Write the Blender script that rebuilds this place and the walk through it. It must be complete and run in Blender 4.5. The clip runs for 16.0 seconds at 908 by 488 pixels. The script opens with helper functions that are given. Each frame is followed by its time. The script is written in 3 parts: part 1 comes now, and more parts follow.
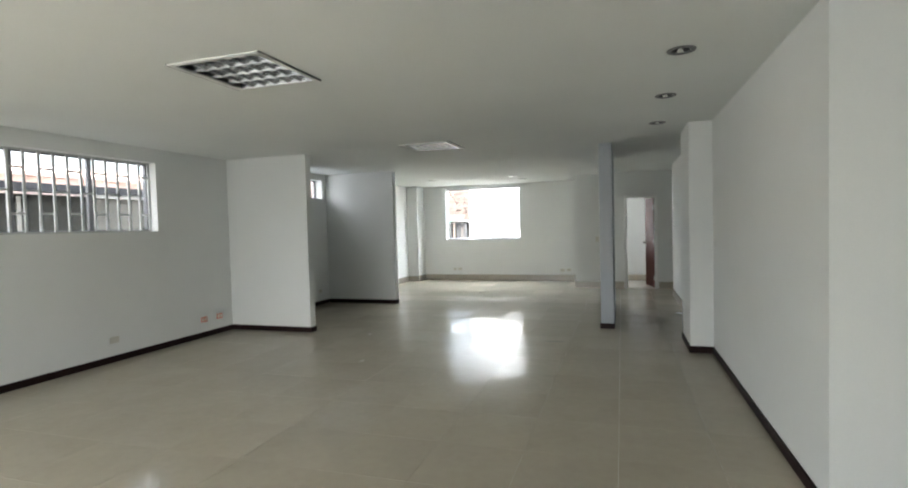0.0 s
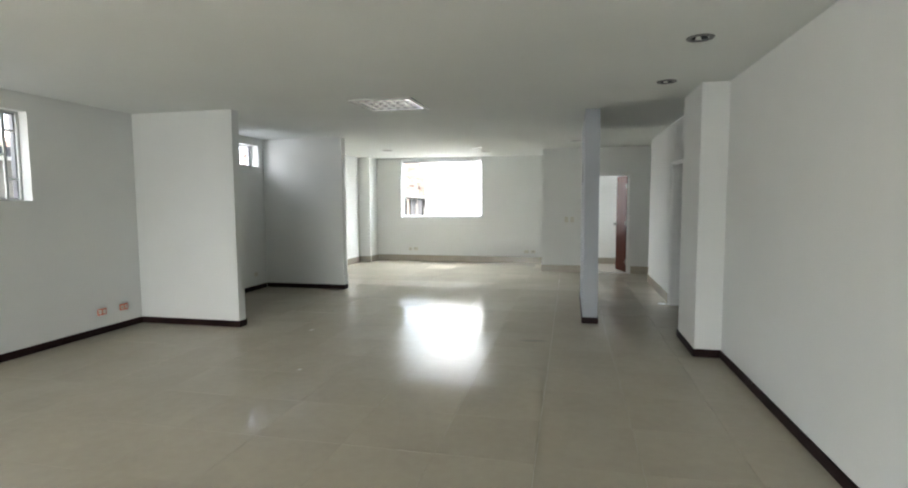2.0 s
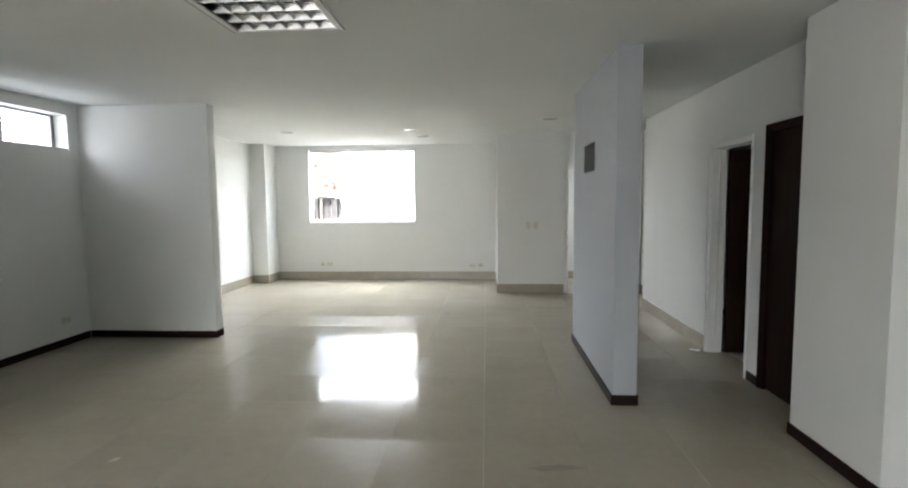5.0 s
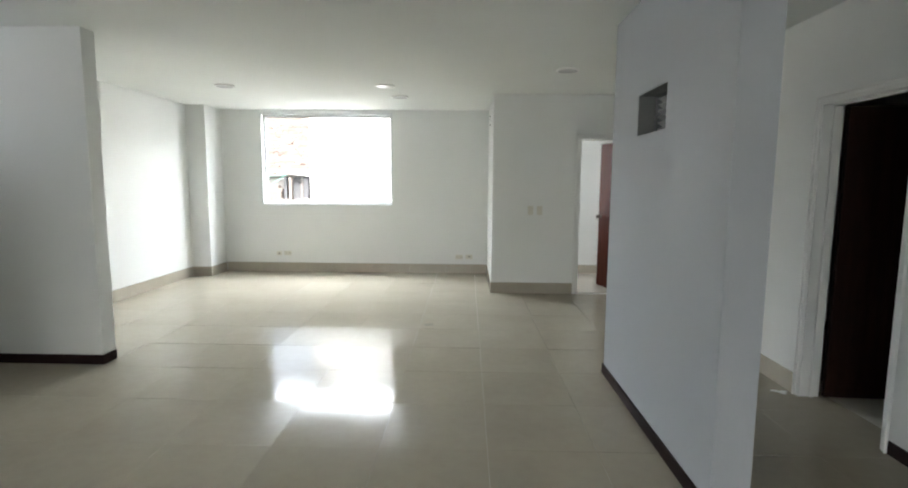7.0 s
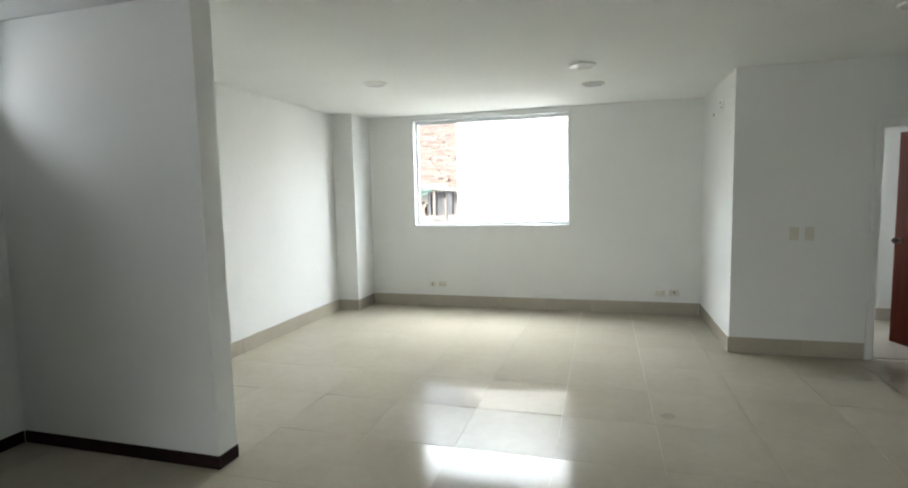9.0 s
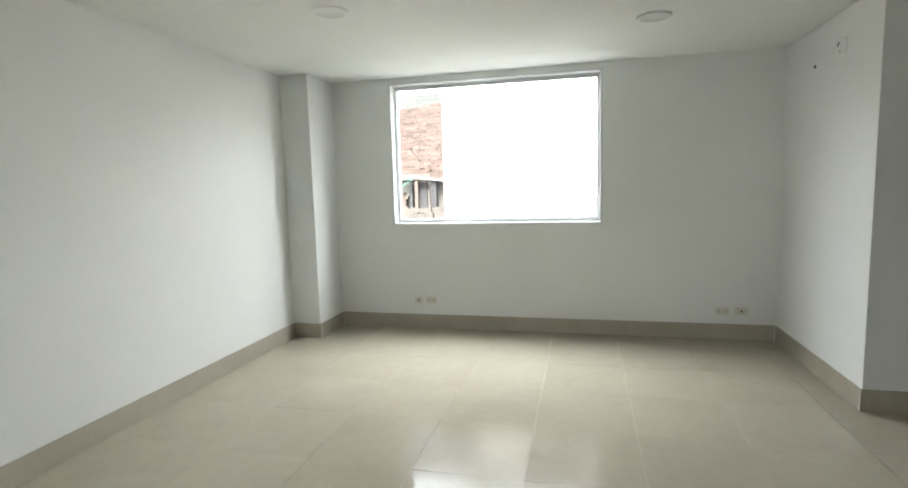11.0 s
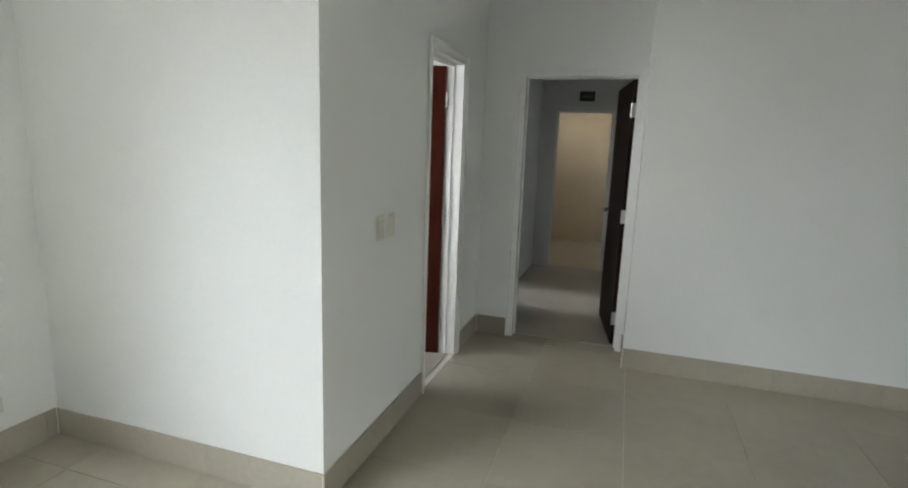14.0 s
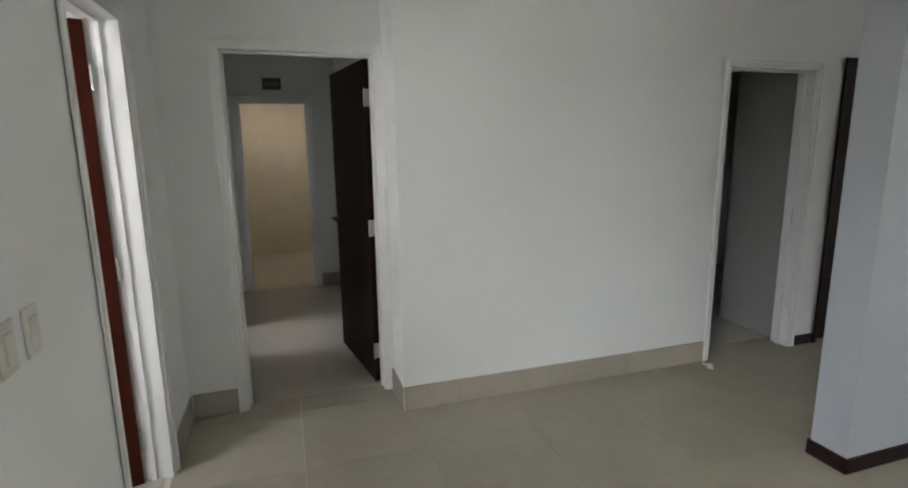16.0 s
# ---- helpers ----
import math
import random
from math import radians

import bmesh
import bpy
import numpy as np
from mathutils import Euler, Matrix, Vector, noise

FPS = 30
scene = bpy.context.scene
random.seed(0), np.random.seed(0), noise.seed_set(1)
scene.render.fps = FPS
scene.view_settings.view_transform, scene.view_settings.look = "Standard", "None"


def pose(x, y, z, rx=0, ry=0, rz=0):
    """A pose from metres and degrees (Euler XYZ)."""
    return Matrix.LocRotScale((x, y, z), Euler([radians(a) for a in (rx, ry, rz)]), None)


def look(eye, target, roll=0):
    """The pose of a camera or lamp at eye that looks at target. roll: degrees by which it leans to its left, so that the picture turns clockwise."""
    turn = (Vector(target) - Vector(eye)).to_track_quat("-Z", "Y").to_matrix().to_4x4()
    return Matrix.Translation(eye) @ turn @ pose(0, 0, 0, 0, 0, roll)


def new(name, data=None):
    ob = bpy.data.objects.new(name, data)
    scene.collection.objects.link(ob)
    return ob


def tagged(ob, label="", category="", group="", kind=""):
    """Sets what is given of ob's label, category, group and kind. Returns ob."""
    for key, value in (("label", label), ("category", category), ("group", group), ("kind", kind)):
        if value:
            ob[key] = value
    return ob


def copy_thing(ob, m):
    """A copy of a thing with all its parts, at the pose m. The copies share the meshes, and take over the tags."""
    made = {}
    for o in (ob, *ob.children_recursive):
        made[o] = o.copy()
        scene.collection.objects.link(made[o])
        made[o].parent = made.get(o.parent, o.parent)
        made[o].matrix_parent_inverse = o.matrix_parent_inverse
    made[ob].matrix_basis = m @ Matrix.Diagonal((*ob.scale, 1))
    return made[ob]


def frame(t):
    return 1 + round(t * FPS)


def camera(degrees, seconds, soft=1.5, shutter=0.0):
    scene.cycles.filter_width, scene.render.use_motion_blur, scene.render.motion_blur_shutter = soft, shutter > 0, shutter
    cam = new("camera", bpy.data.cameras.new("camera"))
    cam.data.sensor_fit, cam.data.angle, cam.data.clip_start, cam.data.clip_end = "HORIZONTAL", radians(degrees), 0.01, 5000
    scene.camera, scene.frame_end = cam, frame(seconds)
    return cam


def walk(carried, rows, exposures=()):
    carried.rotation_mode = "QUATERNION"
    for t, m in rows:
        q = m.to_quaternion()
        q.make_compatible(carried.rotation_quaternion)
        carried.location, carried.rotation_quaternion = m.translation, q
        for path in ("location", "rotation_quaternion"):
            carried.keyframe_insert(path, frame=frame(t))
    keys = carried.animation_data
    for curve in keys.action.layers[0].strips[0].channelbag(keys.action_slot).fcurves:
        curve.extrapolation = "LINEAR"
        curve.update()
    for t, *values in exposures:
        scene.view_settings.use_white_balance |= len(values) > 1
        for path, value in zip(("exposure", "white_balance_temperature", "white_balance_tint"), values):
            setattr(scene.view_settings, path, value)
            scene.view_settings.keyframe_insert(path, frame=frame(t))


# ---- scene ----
cam = camera(81.6, 16.0, soft=2.0)
PATH = [
    (0, (0.309, -0.18, 1.513), (-0.299, 1.724, 1.442), -1.5),
    (0.5, (0.246, -0.087, 1.502), (-0.378, 1.812, 1.425), -1.9),
    (1, (0.152, 0.22, 1.511), (-0.489, 2.113, 1.433), -1.9),
    (1.5, (0.009, 0.524, 1.49), (-0.549, 2.441, 1.37), -0.6),
    (2, (-0.149, 0.901, 1.512), (-0.579, 2.848, 1.349), -0.3),
    (2.5, (-0.18, 1.346, 1.497), (-0.614, 3.29, 1.311), -0.7),
    (3, (-0.294, 1.824, 1.474), (-0.769, 3.759, 1.3), -0.3),
    (3.5, (-0.448, 2.262, 1.494), (-0.901, 4.205, 1.353), 0.2),
    (4, (-0.553, 2.72, 1.492), (-0.994, 4.667, 1.371), 0.6),
    (4.5, (-0.743, 3.19, 1.483), (-1.046, 5.161, 1.338), 0.7),
    (5, (-0.909, 3.636, 1.517), (-1.032, 5.626, 1.353), -0.5),
    (5.2, (-0.919, 3.82, 1.501), (-0.982, 5.812, 1.33), -0.6),
    (7.5, (-1.173, 5.694, 1.462), (-1.235, 7.679, 1.226), 0.8),
    (8, (-1.326, 6.119, 1.491), (-1.578, 8.093, 1.299), 0.9),
    (8.5, (-1.508, 6.557, 1.543), (-1.996, 8.488, 1.36), -0.1),
    (9, (-1.871, 6.915, 1.52), (-2.414, 8.831, 1.334), -1.2),
    (9.5, (-2.038, 7.281, 1.496), (-2.598, 9.193, 1.328), -2.1),
    (12, (-2.579, 9.535, 1.49), (-2.768, 11.508, 1.223), 1.6),
    (12.5, (-2.577, 10.07, 1.473), (-1.966, 11.955, 1.203), 1.6),
    (13, (-2.574, 10.524, 1.471), (-1.373, 12.092, 1.157), 2.6),
    (13.5, (-2.592, 10.849, 1.525), (-0.945, 11.929, 1.176), 2.6),
    (14, (-2.448, 11.162, 1.505), (-0.576, 11.762, 1.136), 2.1),
    (14.5, (-2.267, 11.492, 1.497), (-0.307, 11.616, 1.118), 1.8),
    (15, (-2.122, 11.729, 1.532), (-0.177, 11.476, 1.145), 0.6),
    (15.5, (-1.865, 11.759, 1.52), (0.063, 11.391, 1.136), -0.2),
    (16, (-1.521, 11.66, 1.526), (0.349, 11.057, 1.152), -0.7),
]
EXPOSURES = [(0, 1.9, 6220, 10), (1.5, 2.1, 6250, 10), (3.5, 2.22, 6250, 10), (5, 2.22, 6250, 13), (7.5, 2.17, 6250, 10), (9, 1.87, 6250, 9), (9.5, 1.78, 6250, 8), (12, 1.03, 6500, 10), (12.5, 0.7, 6500, 10), (13, 0.8, 6400, 10), (13.5, 1.75, 6350, 10), (14, 2.17, 6200, 10), (14.5, 2.07, 6200, 12), (15, 2.03, 6250, 13), (15.5, 2.0, 6300, 14), (16, 2.22, 6300, 14)]
walk(cam, [(t, look(eye, target, roll)) for t, eye, target, roll in PATH], EXPOSURES)
SKY, SUN, TILT_TILE = 0.15, 4.0, 0.12
WINDOW_LIGHT, SHOP_LIGHT, SIDE_LIGHT, NOOK_LIGHT = 98.0, 19.0, (3.6, 0.8, 0.5), 1.4

# ---- sky, sun and daylight ----
world = bpy.data.worlds.new("sky")
scene.world = world
world.use_nodes = True
wn, wl = world.node_tree.nodes, world.node_tree.links
sky = wn.new("ShaderNodeTexSky")
sky.sky_type, sky.sun_disc = "NISHITA", False
sky.sun_elevation, sky.sun_rotation = radians(52), radians(178)
sky.air_density, sky.dust_density = 1.0, 6.0
wn["Background"].inputs[1].default_value = SKY
haze = wn.new("ShaderNodeHueSaturation")
haze.inputs["Saturation"].default_value, haze.inputs["Value"].default_value = 0.3, 2.4
wl.new(sky.outputs[0], haze.inputs["Color"])
wl.new(haze.outputs[0], wn["Background"].inputs[0])
sun = new("sun", bpy.data.lights.new("sun", "SUN"))
sun.data.energy, sun.data.angle, sun.data.color = SUN, radians(12), (1.0, 0.96, 0.9)
sun.matrix_world = look((0, 0, 30), (-0.6, 20.3, 4))
glow = new("window_daylight", bpy.data.lights.new("window_daylight", "AREA"))
glow.data.shape, glow.data.size, glow.data.size_y = "RECTANGLE", 4.20, 1.50
glow.data.energy, glow.data.color = WINDOW_LIGHT, (0.94, 0.975, 1.0)
glow.matrix_world = pose(-3.32, 14.87, 3.10, -30, 0, 0)
glow.data.spread = radians(170)
for i, (x, z, w, h) in enumerate(((-0.085, 1.625, 0.83, 1.45), (2.775, 1.85, 0.60, 0.7), (5.4, 1.9, 0.78, 0.58))):
    side = new("side_window_daylight", bpy.data.lights.new("side_window_daylight", "AREA"))
    side.data.shape, side.data.size, side.data.size_y = "RECTANGLE", w, h
    side.data.energy, side.data.color = SIDE_LIGHT[i], (0.97, 0.98, 1.0)
    side.matrix_world = pose(x, (14.02, 14.02, 13.04)[i], z, (-90, -50, -90)[i], 0, 0)
    side.data.spread = radians((180, 55, 180)[i])
nook = new("nook_daylight", bpy.data.lights.new("nook_daylight", "AREA"))
nook.data.shape, nook.data.size, nook.data.size_y = "RECTANGLE", 0.36, 1.12
nook.data.energy, nook.data.color = NOOK_LIGHT, (0.95, 0.97, 1.0)
nook.matrix_world = pose(-5.70, 8.57, 2.30, 0, -90, 0)
front = new("shop_daylight", bpy.data.lights.new("shop_daylight", "AREA"))
front.data.shape, front.data.size, front.data.size_y = "RECTANGLE", 3.4, 2.1
front.data.energy, front.data.color = SHOP_LIGHT, (0.84, 0.95, 1.0)
front.matrix_world = pose(-2.9, -3.42, 1.4, 90, 0, 0)


# ---- materials ----
def mat(name, base, rough=0.5, metal=0.0, vary=0.06, scale=3.0, fine=60.0, bump=0.0, rough_vary=0.0, spec=0.5, piece=0.0, stretch=(1, 1, 1), tint=None):
    m = bpy.data.materials.new(name)
    m.use_nodes = True
    n, l = m.node_tree.nodes, m.node_tree.links
    b = n["Principled BSDF"]
    b.inputs["Roughness"].default_value = rough
    b.inputs["Metallic"].default_value = metal
    b.inputs["Specular IOR Level"].default_value = spec
    co = n.new("ShaderNodeTexCoord")
    mp = n.new("ShaderNodeMapping")
    mp.inputs["Scale"].default_value = stretch
    if piece:
        info = n.new("ShaderNodeObjectInfo")
        add = n.new("ShaderNodeVectorMath")
        add.operation = "MULTIPLY_ADD"
        add.inputs[1].default_value = (37, 53, 71)
        l.new(info.outputs["Random"], add.inputs[0])
        l.new(co.outputs["Object"], add.inputs[2])
        l.new(add.outputs[0], mp.inputs[0])
    else:
        l.new(co.outputs["Object"], mp.inputs[0])
    big, small = n.new("ShaderNodeTexNoise"), n.new("ShaderNodeTexNoise")
    big.inputs["Scale"].default_value, small.inputs["Scale"].default_value = scale, fine
    big.inputs["Detail"].default_value, small.inputs["Detail"].default_value = 6, 4
    l.new(mp.outputs[0], big.inputs[0])
    l.new(mp.outputs[0], small.inputs[0])
    mix = n.new("ShaderNodeMath")
    mix.operation = "MULTIPLY_ADD"
    mix.inputs[1].default_value, mix.inputs[2].default_value = 0.35, 0
    l.new(small.outputs[0], mix.inputs[0])
    tot = n.new("ShaderNodeMath")
    tot.operation = "MULTIPLY_ADD"
    tot.inputs[1].default_value = 0.65
    l.new(big.outputs[0], tot.inputs[0])
    l.new(mix.outputs[0], tot.inputs[2])
    last = tot
    if piece:
        pm = n.new("ShaderNodeMath")
        pm.operation = "MULTIPLY_ADD"
        pm.inputs[1].default_value = piece
        l.new(info.outputs["Random"], pm.inputs[0])
        l.new(tot.outputs[0], pm.inputs[2])
        last = pm
    ramp = n.new("ShaderNodeValToRGB")
    ramp.color_ramp.elements[0].position, ramp.color_ramp.elements[1].position = 0.3, 0.7
    lo = tuple(c * (1 - vary) for c in base) if tint is None else tint
    ramp.color_ramp.elements[0].color = (*lo, 1)
    ramp.color_ramp.elements[1].color = (*(min(1, c * (1 + vary)) for c in base), 1)
    l.new(last.outputs[0], ramp.inputs[0])
    l.new(ramp.outputs[0], b.inputs["Base Color"])
    if rough_vary:
        rr = n.new("ShaderNodeMapRange")
        rr.inputs["From Min"].default_value, rr.inputs["From Max"].default_value = 0.35, 0.65
        rr.inputs["To Min"].default_value, rr.inputs["To Max"].default_value = max(0.02, rough - rough_vary), rough + rough_vary
        l.new(big.outputs[0], rr.inputs[0])
        l.new(rr.outputs[0], b.inputs["Roughness"])
    if bump:
        bp = n.new("ShaderNodeBump")
        bp.inputs["Strength"].default_value, bp.inputs["Distance"].default_value = 1.0, bump
        l.new(tot.outputs[0], bp.inputs["Height"])
        l.new(bp.outputs[0], b.inputs["Normal"])
    return m


def glass_mat(name, tint=(1, 1, 1)):
    m = bpy.data.materials.new(name)
    m.use_nodes = True
    b = m.node_tree.nodes["Principled BSDF"]
    b.inputs["Base Color"].default_value = (*tint, 1)
    b.inputs["Transmission Weight"].default_value, b.inputs["Roughness"].default_value, b.inputs["IOR"].default_value = 1, 0, 1.05
    return m


PAINT = mat("white_wall_paint", (0.80, 0.81, 0.79), 0.8, vary=0.025, scale=1.3, fine=90, bump=0.0012, rough_vary=0.08, spec=0.15)
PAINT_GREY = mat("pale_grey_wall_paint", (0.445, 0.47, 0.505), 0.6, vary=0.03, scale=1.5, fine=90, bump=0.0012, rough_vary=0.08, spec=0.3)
CEILING = mat("white_ceiling_paint", (0.85, 0.87, 0.845), 0.95, vary=0.03, scale=0.8, fine=60, bump=0.002, spec=0.05)
def tile_mat(name, rough, rough_vary, swell_height):
    """Porcelain with faint clouding and the slow unevenness of a laid floor."""
    m = mat(name, (0.405, 0.366, 0.292), rough, vary=0.075, scale=1.6, fine=14, rough_vary=rough_vary, spec=0.16, piece=0.03, bump=0.00015)
    n, l = m.node_tree.nodes, m.node_tree.links
    at, wave, swell = n.new("ShaderNodeNewGeometry"), n.new("ShaderNodeTexNoise"), n.new("ShaderNodeBump")
    wave.inputs["Scale"].default_value, wave.inputs["Detail"].default_value = 1.7, 1.0
    swell.inputs["Distance"].default_value = swell_height
    l.new(at.outputs["Position"], wave.inputs["Vector"])
    l.new(wave.outputs["Fac"], swell.inputs["Height"])
    shader = n["Principled BSDF"]
    l.new(shader.inputs["Normal"].links[0].from_socket, swell.inputs["Normal"])
    l.new(swell.outputs["Normal"], shader.inputs["Normal"])
    return m


TILE = tile_mat("polished_porcelain", 0.10, 0.02, 0.004)
TILE_WORN = tile_mat("foot_worn_porcelain", 0.235, 0.02, 0.003)
GROUT = mat("pale_grout", (0.66, 0.63, 0.56), 0.8, vary=0.12, scale=4)
SKIRT_TILE = mat("beige_skirting_tile", (0.42, 0.38, 0.31), 0.22, vary=0.08, scale=3, fine=40, piece=0.08)
SKIRT_DARK = mat("dark_stained_skirting", (0.022, 0.011, 0.010), 0.5, vary=0.3, scale=5, fine=80, stretch=(1, 1, 6), spec=0.12)
WOOD = mat("mahogany_veneer", (0.052, 0.012, 0.007), 0.5, vary=0.35, scale=4, fine=40, stretch=(6, 6, 0.5), bump=0.0003, spec=0.04)
WOOD_DARK = mat("dark_walnut_veneer", (0.020, 0.009, 0.006), 0.6, vary=0.35, scale=4, fine=40, stretch=(6, 6, 0.5), bump=0.0003, spec=0.08)
COAT = mat("white_powder_coat", (0.70, 0.71, 0.72), 0.75, vary=0.04, scale=5, fine=60, spec=0.1)
TRIM = mat("white_gloss_trim", (0.80, 0.80, 0.78), 0.3, vary=0.03, scale=3, fine=60, bump=0.0004)
ALU = mat("brushed_aluminium", (0.62, 0.63, 0.64), 0.32, metal=1.0, vary=0.08, scale=8, fine=120)
ALU_DARK = mat("weathered_aluminium", (0.22, 0.22, 0.23), 0.45, metal=0.6, vary=0.2, scale=8, fine=120)
MIRROR_ALU = mat("polished_louvre_aluminium", (0.52, 0.53, 0.55), 0.24, metal=1.0, vary=0.03, scale=8)
GRILLE = mat("white_enamel_bars", (0.50, 0.51, 0.50), 0.4, vary=0.06, scale=9, fine=80)
PLASTIC = mat("ivory_plastic", (0.68, 0.66, 0.58), 0.38, vary=0.03, scale=6)
PLASTIC_RED = mat("orange_red_plastic", (0.55, 0.12, 0.06), 0.4, vary=0.05, scale=6)
DARK = mat("black_plastic", (0.02, 0.02, 0.02), 0.5, vary=0.1)
CHROME = mat("satin_steel", (0.55, 0.54, 0.52), 0.28, metal=1.0, vary=0.05, scale=10)
BRONZE = mat("dark_bronze", (0.07, 0.055, 0.045), 0.4, metal=0.8, vary=0.1, scale=10)
TUBE = mat("white_glass_tube", (0.85, 0.86, 0.86), 0.25, vary=0.02)
BATH_TILE = mat("cream_wall_tile", (0.70, 0.56, 0.37), 0.14, vary=0.05, scale=2, piece=0.05)
FLOOR_CREAM = mat("cream_room_floor", (0.62, 0.52, 0.38), 0.25, vary=0.06, scale=2)
FLOOR_PALE = mat("pale_room_floor", (0.48, 0.445, 0.38), 0.25, vary=0.06, scale=2)
GLASS = glass_mat("clear_glass", (0.96, 0.98, 0.97))
CONCRETE = mat("raw_concrete", (0.30, 0.29, 0.27), 0.9, vary=0.18, scale=1.2, fine=25, bump=0.004)
RENDERED = mat("white_render", (0.63, 0.63, 0.62), 0.8, vary=0.04, scale=0.7, fine=20, bump=0.003)
CLAY = mat("clay_roof_tile", (0.74, 0.62, 0.58), 0.85, vary=0.2, scale=1, fine=14, bump=0.01)
TIN = mat("corrugated_tin", (0.32, 0.36, 0.36), 0.5, metal=0.5, vary=0.2, scale=1.5, fine=18)
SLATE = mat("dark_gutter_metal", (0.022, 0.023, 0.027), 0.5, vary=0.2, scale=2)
HOSE = mat("green_hose", (0.12, 0.25, 0.21), 0.5, vary=0.1)
EARTH = mat("dry_earth", (0.15, 0.135, 0.112), 0.95, vary=0.25, scale=0.8, fine=10, bump=0.02)
HILL = mat("hill_scrub", (0.062, 0.064, 0.060), 0.95, vary=0.22, scale=0.05, fine=0.6)


# ---- mesh helpers ----
def obj(name, bm, material, parent=None, label="", bevel=0.0):
    if bevel:
        bmesh.ops.bevel(bm, geom=bm.edges[:], offset=bevel, segments=2, profile=0.5, affect="EDGES", clamp_overlap=True)
    me = bpy.data.meshes.new(name)
    bm.to_mesh(me)
    bm.free()
    me.materials.append(material)
    ob = new(name, me)
    if parent:
        ob.parent = parent
    if label:
        ob["label"] = label
    return ob


def part(name, bm, material, parent, label="", bevel=0.0):
    return obj(name, bm, material, parent, label, bevel)


def box(x0, x1, y0, y1, z0, z1, bm=None):
    bm = bm or bmesh.new()
    m = Matrix.Translation(((x0 + x1) / 2, (y0 + y1) / 2, (z0 + z1) / 2)) @ Matrix.Diagonal((x1 - x0, y1 - y0, z1 - z0, 1))
    bmesh.ops.create_cube(bm, size=1, matrix=m)
    return bm


def tube(r, p, q, seg=16, bm=None, r2=None):
    bm = bm or bmesh.new()
    p, q = Vector(p), Vector(q)
    m = Matrix.Translation((p + q) / 2) @ (q - p).to_track_quat("Z", "Y").to_matrix().to_4x4()
    bmesh.ops.create_cone(bm, cap_ends=True, segments=seg, radius1=r, radius2=r if r2 is None else r2, depth=(q - p).length, matrix=m)
    return bm


def lathe(profile, centre, seg=28):
    """A ring of (radius, height) pairs turned round a vertical axis."""
    bm = bmesh.new()
    rings = [[bm.verts.new((centre[0] + r * math.cos(a), centre[1] + r * math.sin(a), centre[2] + z))
              for a in (2 * math.pi * i / seg for i in range(seg))] for r, z in profile]
    for a, b in zip(rings, rings[1:]):
        for i in range(seg):
            bm.faces.new((a[i], a[(i + 1) % seg], b[(i + 1) % seg], b[i]))
    bmesh.ops.recalc_face_normals(bm, faces=bm.faces[:])
    for f in bm.faces:
        f.smooth = True
    return bm


def slab(axis, c0, c1, u0, u1, v0, v1, holes=()):
    """A plate with rectangular openings. axis: its normal; c: its thickness; u, v: the other two axes in order; holes: (u0, u1, v0, v1)."""
    us = sorted({u0, u1, *(h[0] for h in holes), *(h[1] for h in holes)})
    vs = sorted({v0, v1, *(h[2] for h in holes), *(h[3] for h in holes)})
    us, vs = [u for u in us if u0 <= u <= u1], [v for v in vs if v0 <= v <= v1]

    def full(i, j):
        if not (0 <= i < len(us) - 1 and 0 <= j < len(vs) - 1):
            return False
        u, v = (us[i] + us[i + 1]) / 2, (vs[j] + vs[j + 1]) / 2
        return not any(h[0] < u < h[1] and h[2] < v < h[3] for h in holes)

    bm, known = bmesh.new(), {}

    def vert(i, j, k):
        if (i, j, k) not in known:
            u, v, c = us[i], vs[j], (c0, c1)[k]
            known[i, j, k] = bm.verts.new({"x": (c, u, v), "y": (u, c, v), "z": (u, v, c)}[axis])
        return known[i, j, k]

    for i in range(len(us) - 1):
        for j in range(len(vs) - 1):
            if not full(i, j):
                continue
            for k in (0, 1):
                bm.faces.new([vert(a, b, k) for a, b in ((i, j), (i + 1, j), (i + 1, j + 1), (i, j + 1))])
            for a, b, other in (((i, j), (i, j + 1), (i - 1, j)), ((i + 1, j), (i + 1, j + 1), (i + 1, j)),
                                ((i, j), (i + 1, j), (i, j - 1)), ((i, j + 1), (i + 1, j + 1), (i, j + 1))):
                if not full(*other):
                    bm.faces.new((vert(*a, 0), vert(*b, 0), vert(*b, 1), vert(*a, 1)))
    bmesh.ops.recalc_face_normals(bm, faces=bm.faces[:])
    return bm


def structure(name, bm, material, label, category):
    return tagged(obj(name, bm, material), label, category, kind="structure")


# ---- walls ----
H = 2.60
TOP = H - 0.002
WIN_A = (-4.36, -2.28, 1.112, 2.525)          # far window: x, z
WIN_B = (2.75, 5.172, 1.538, 2.42)           # barred window: y, z
WIN_C = (8.0, 9.14, 2.115, 2.475)             # nook window: y, z
SHOP = (-4.9, -0.9, 0.35, 2.45)                # shop front behind the start: x, z

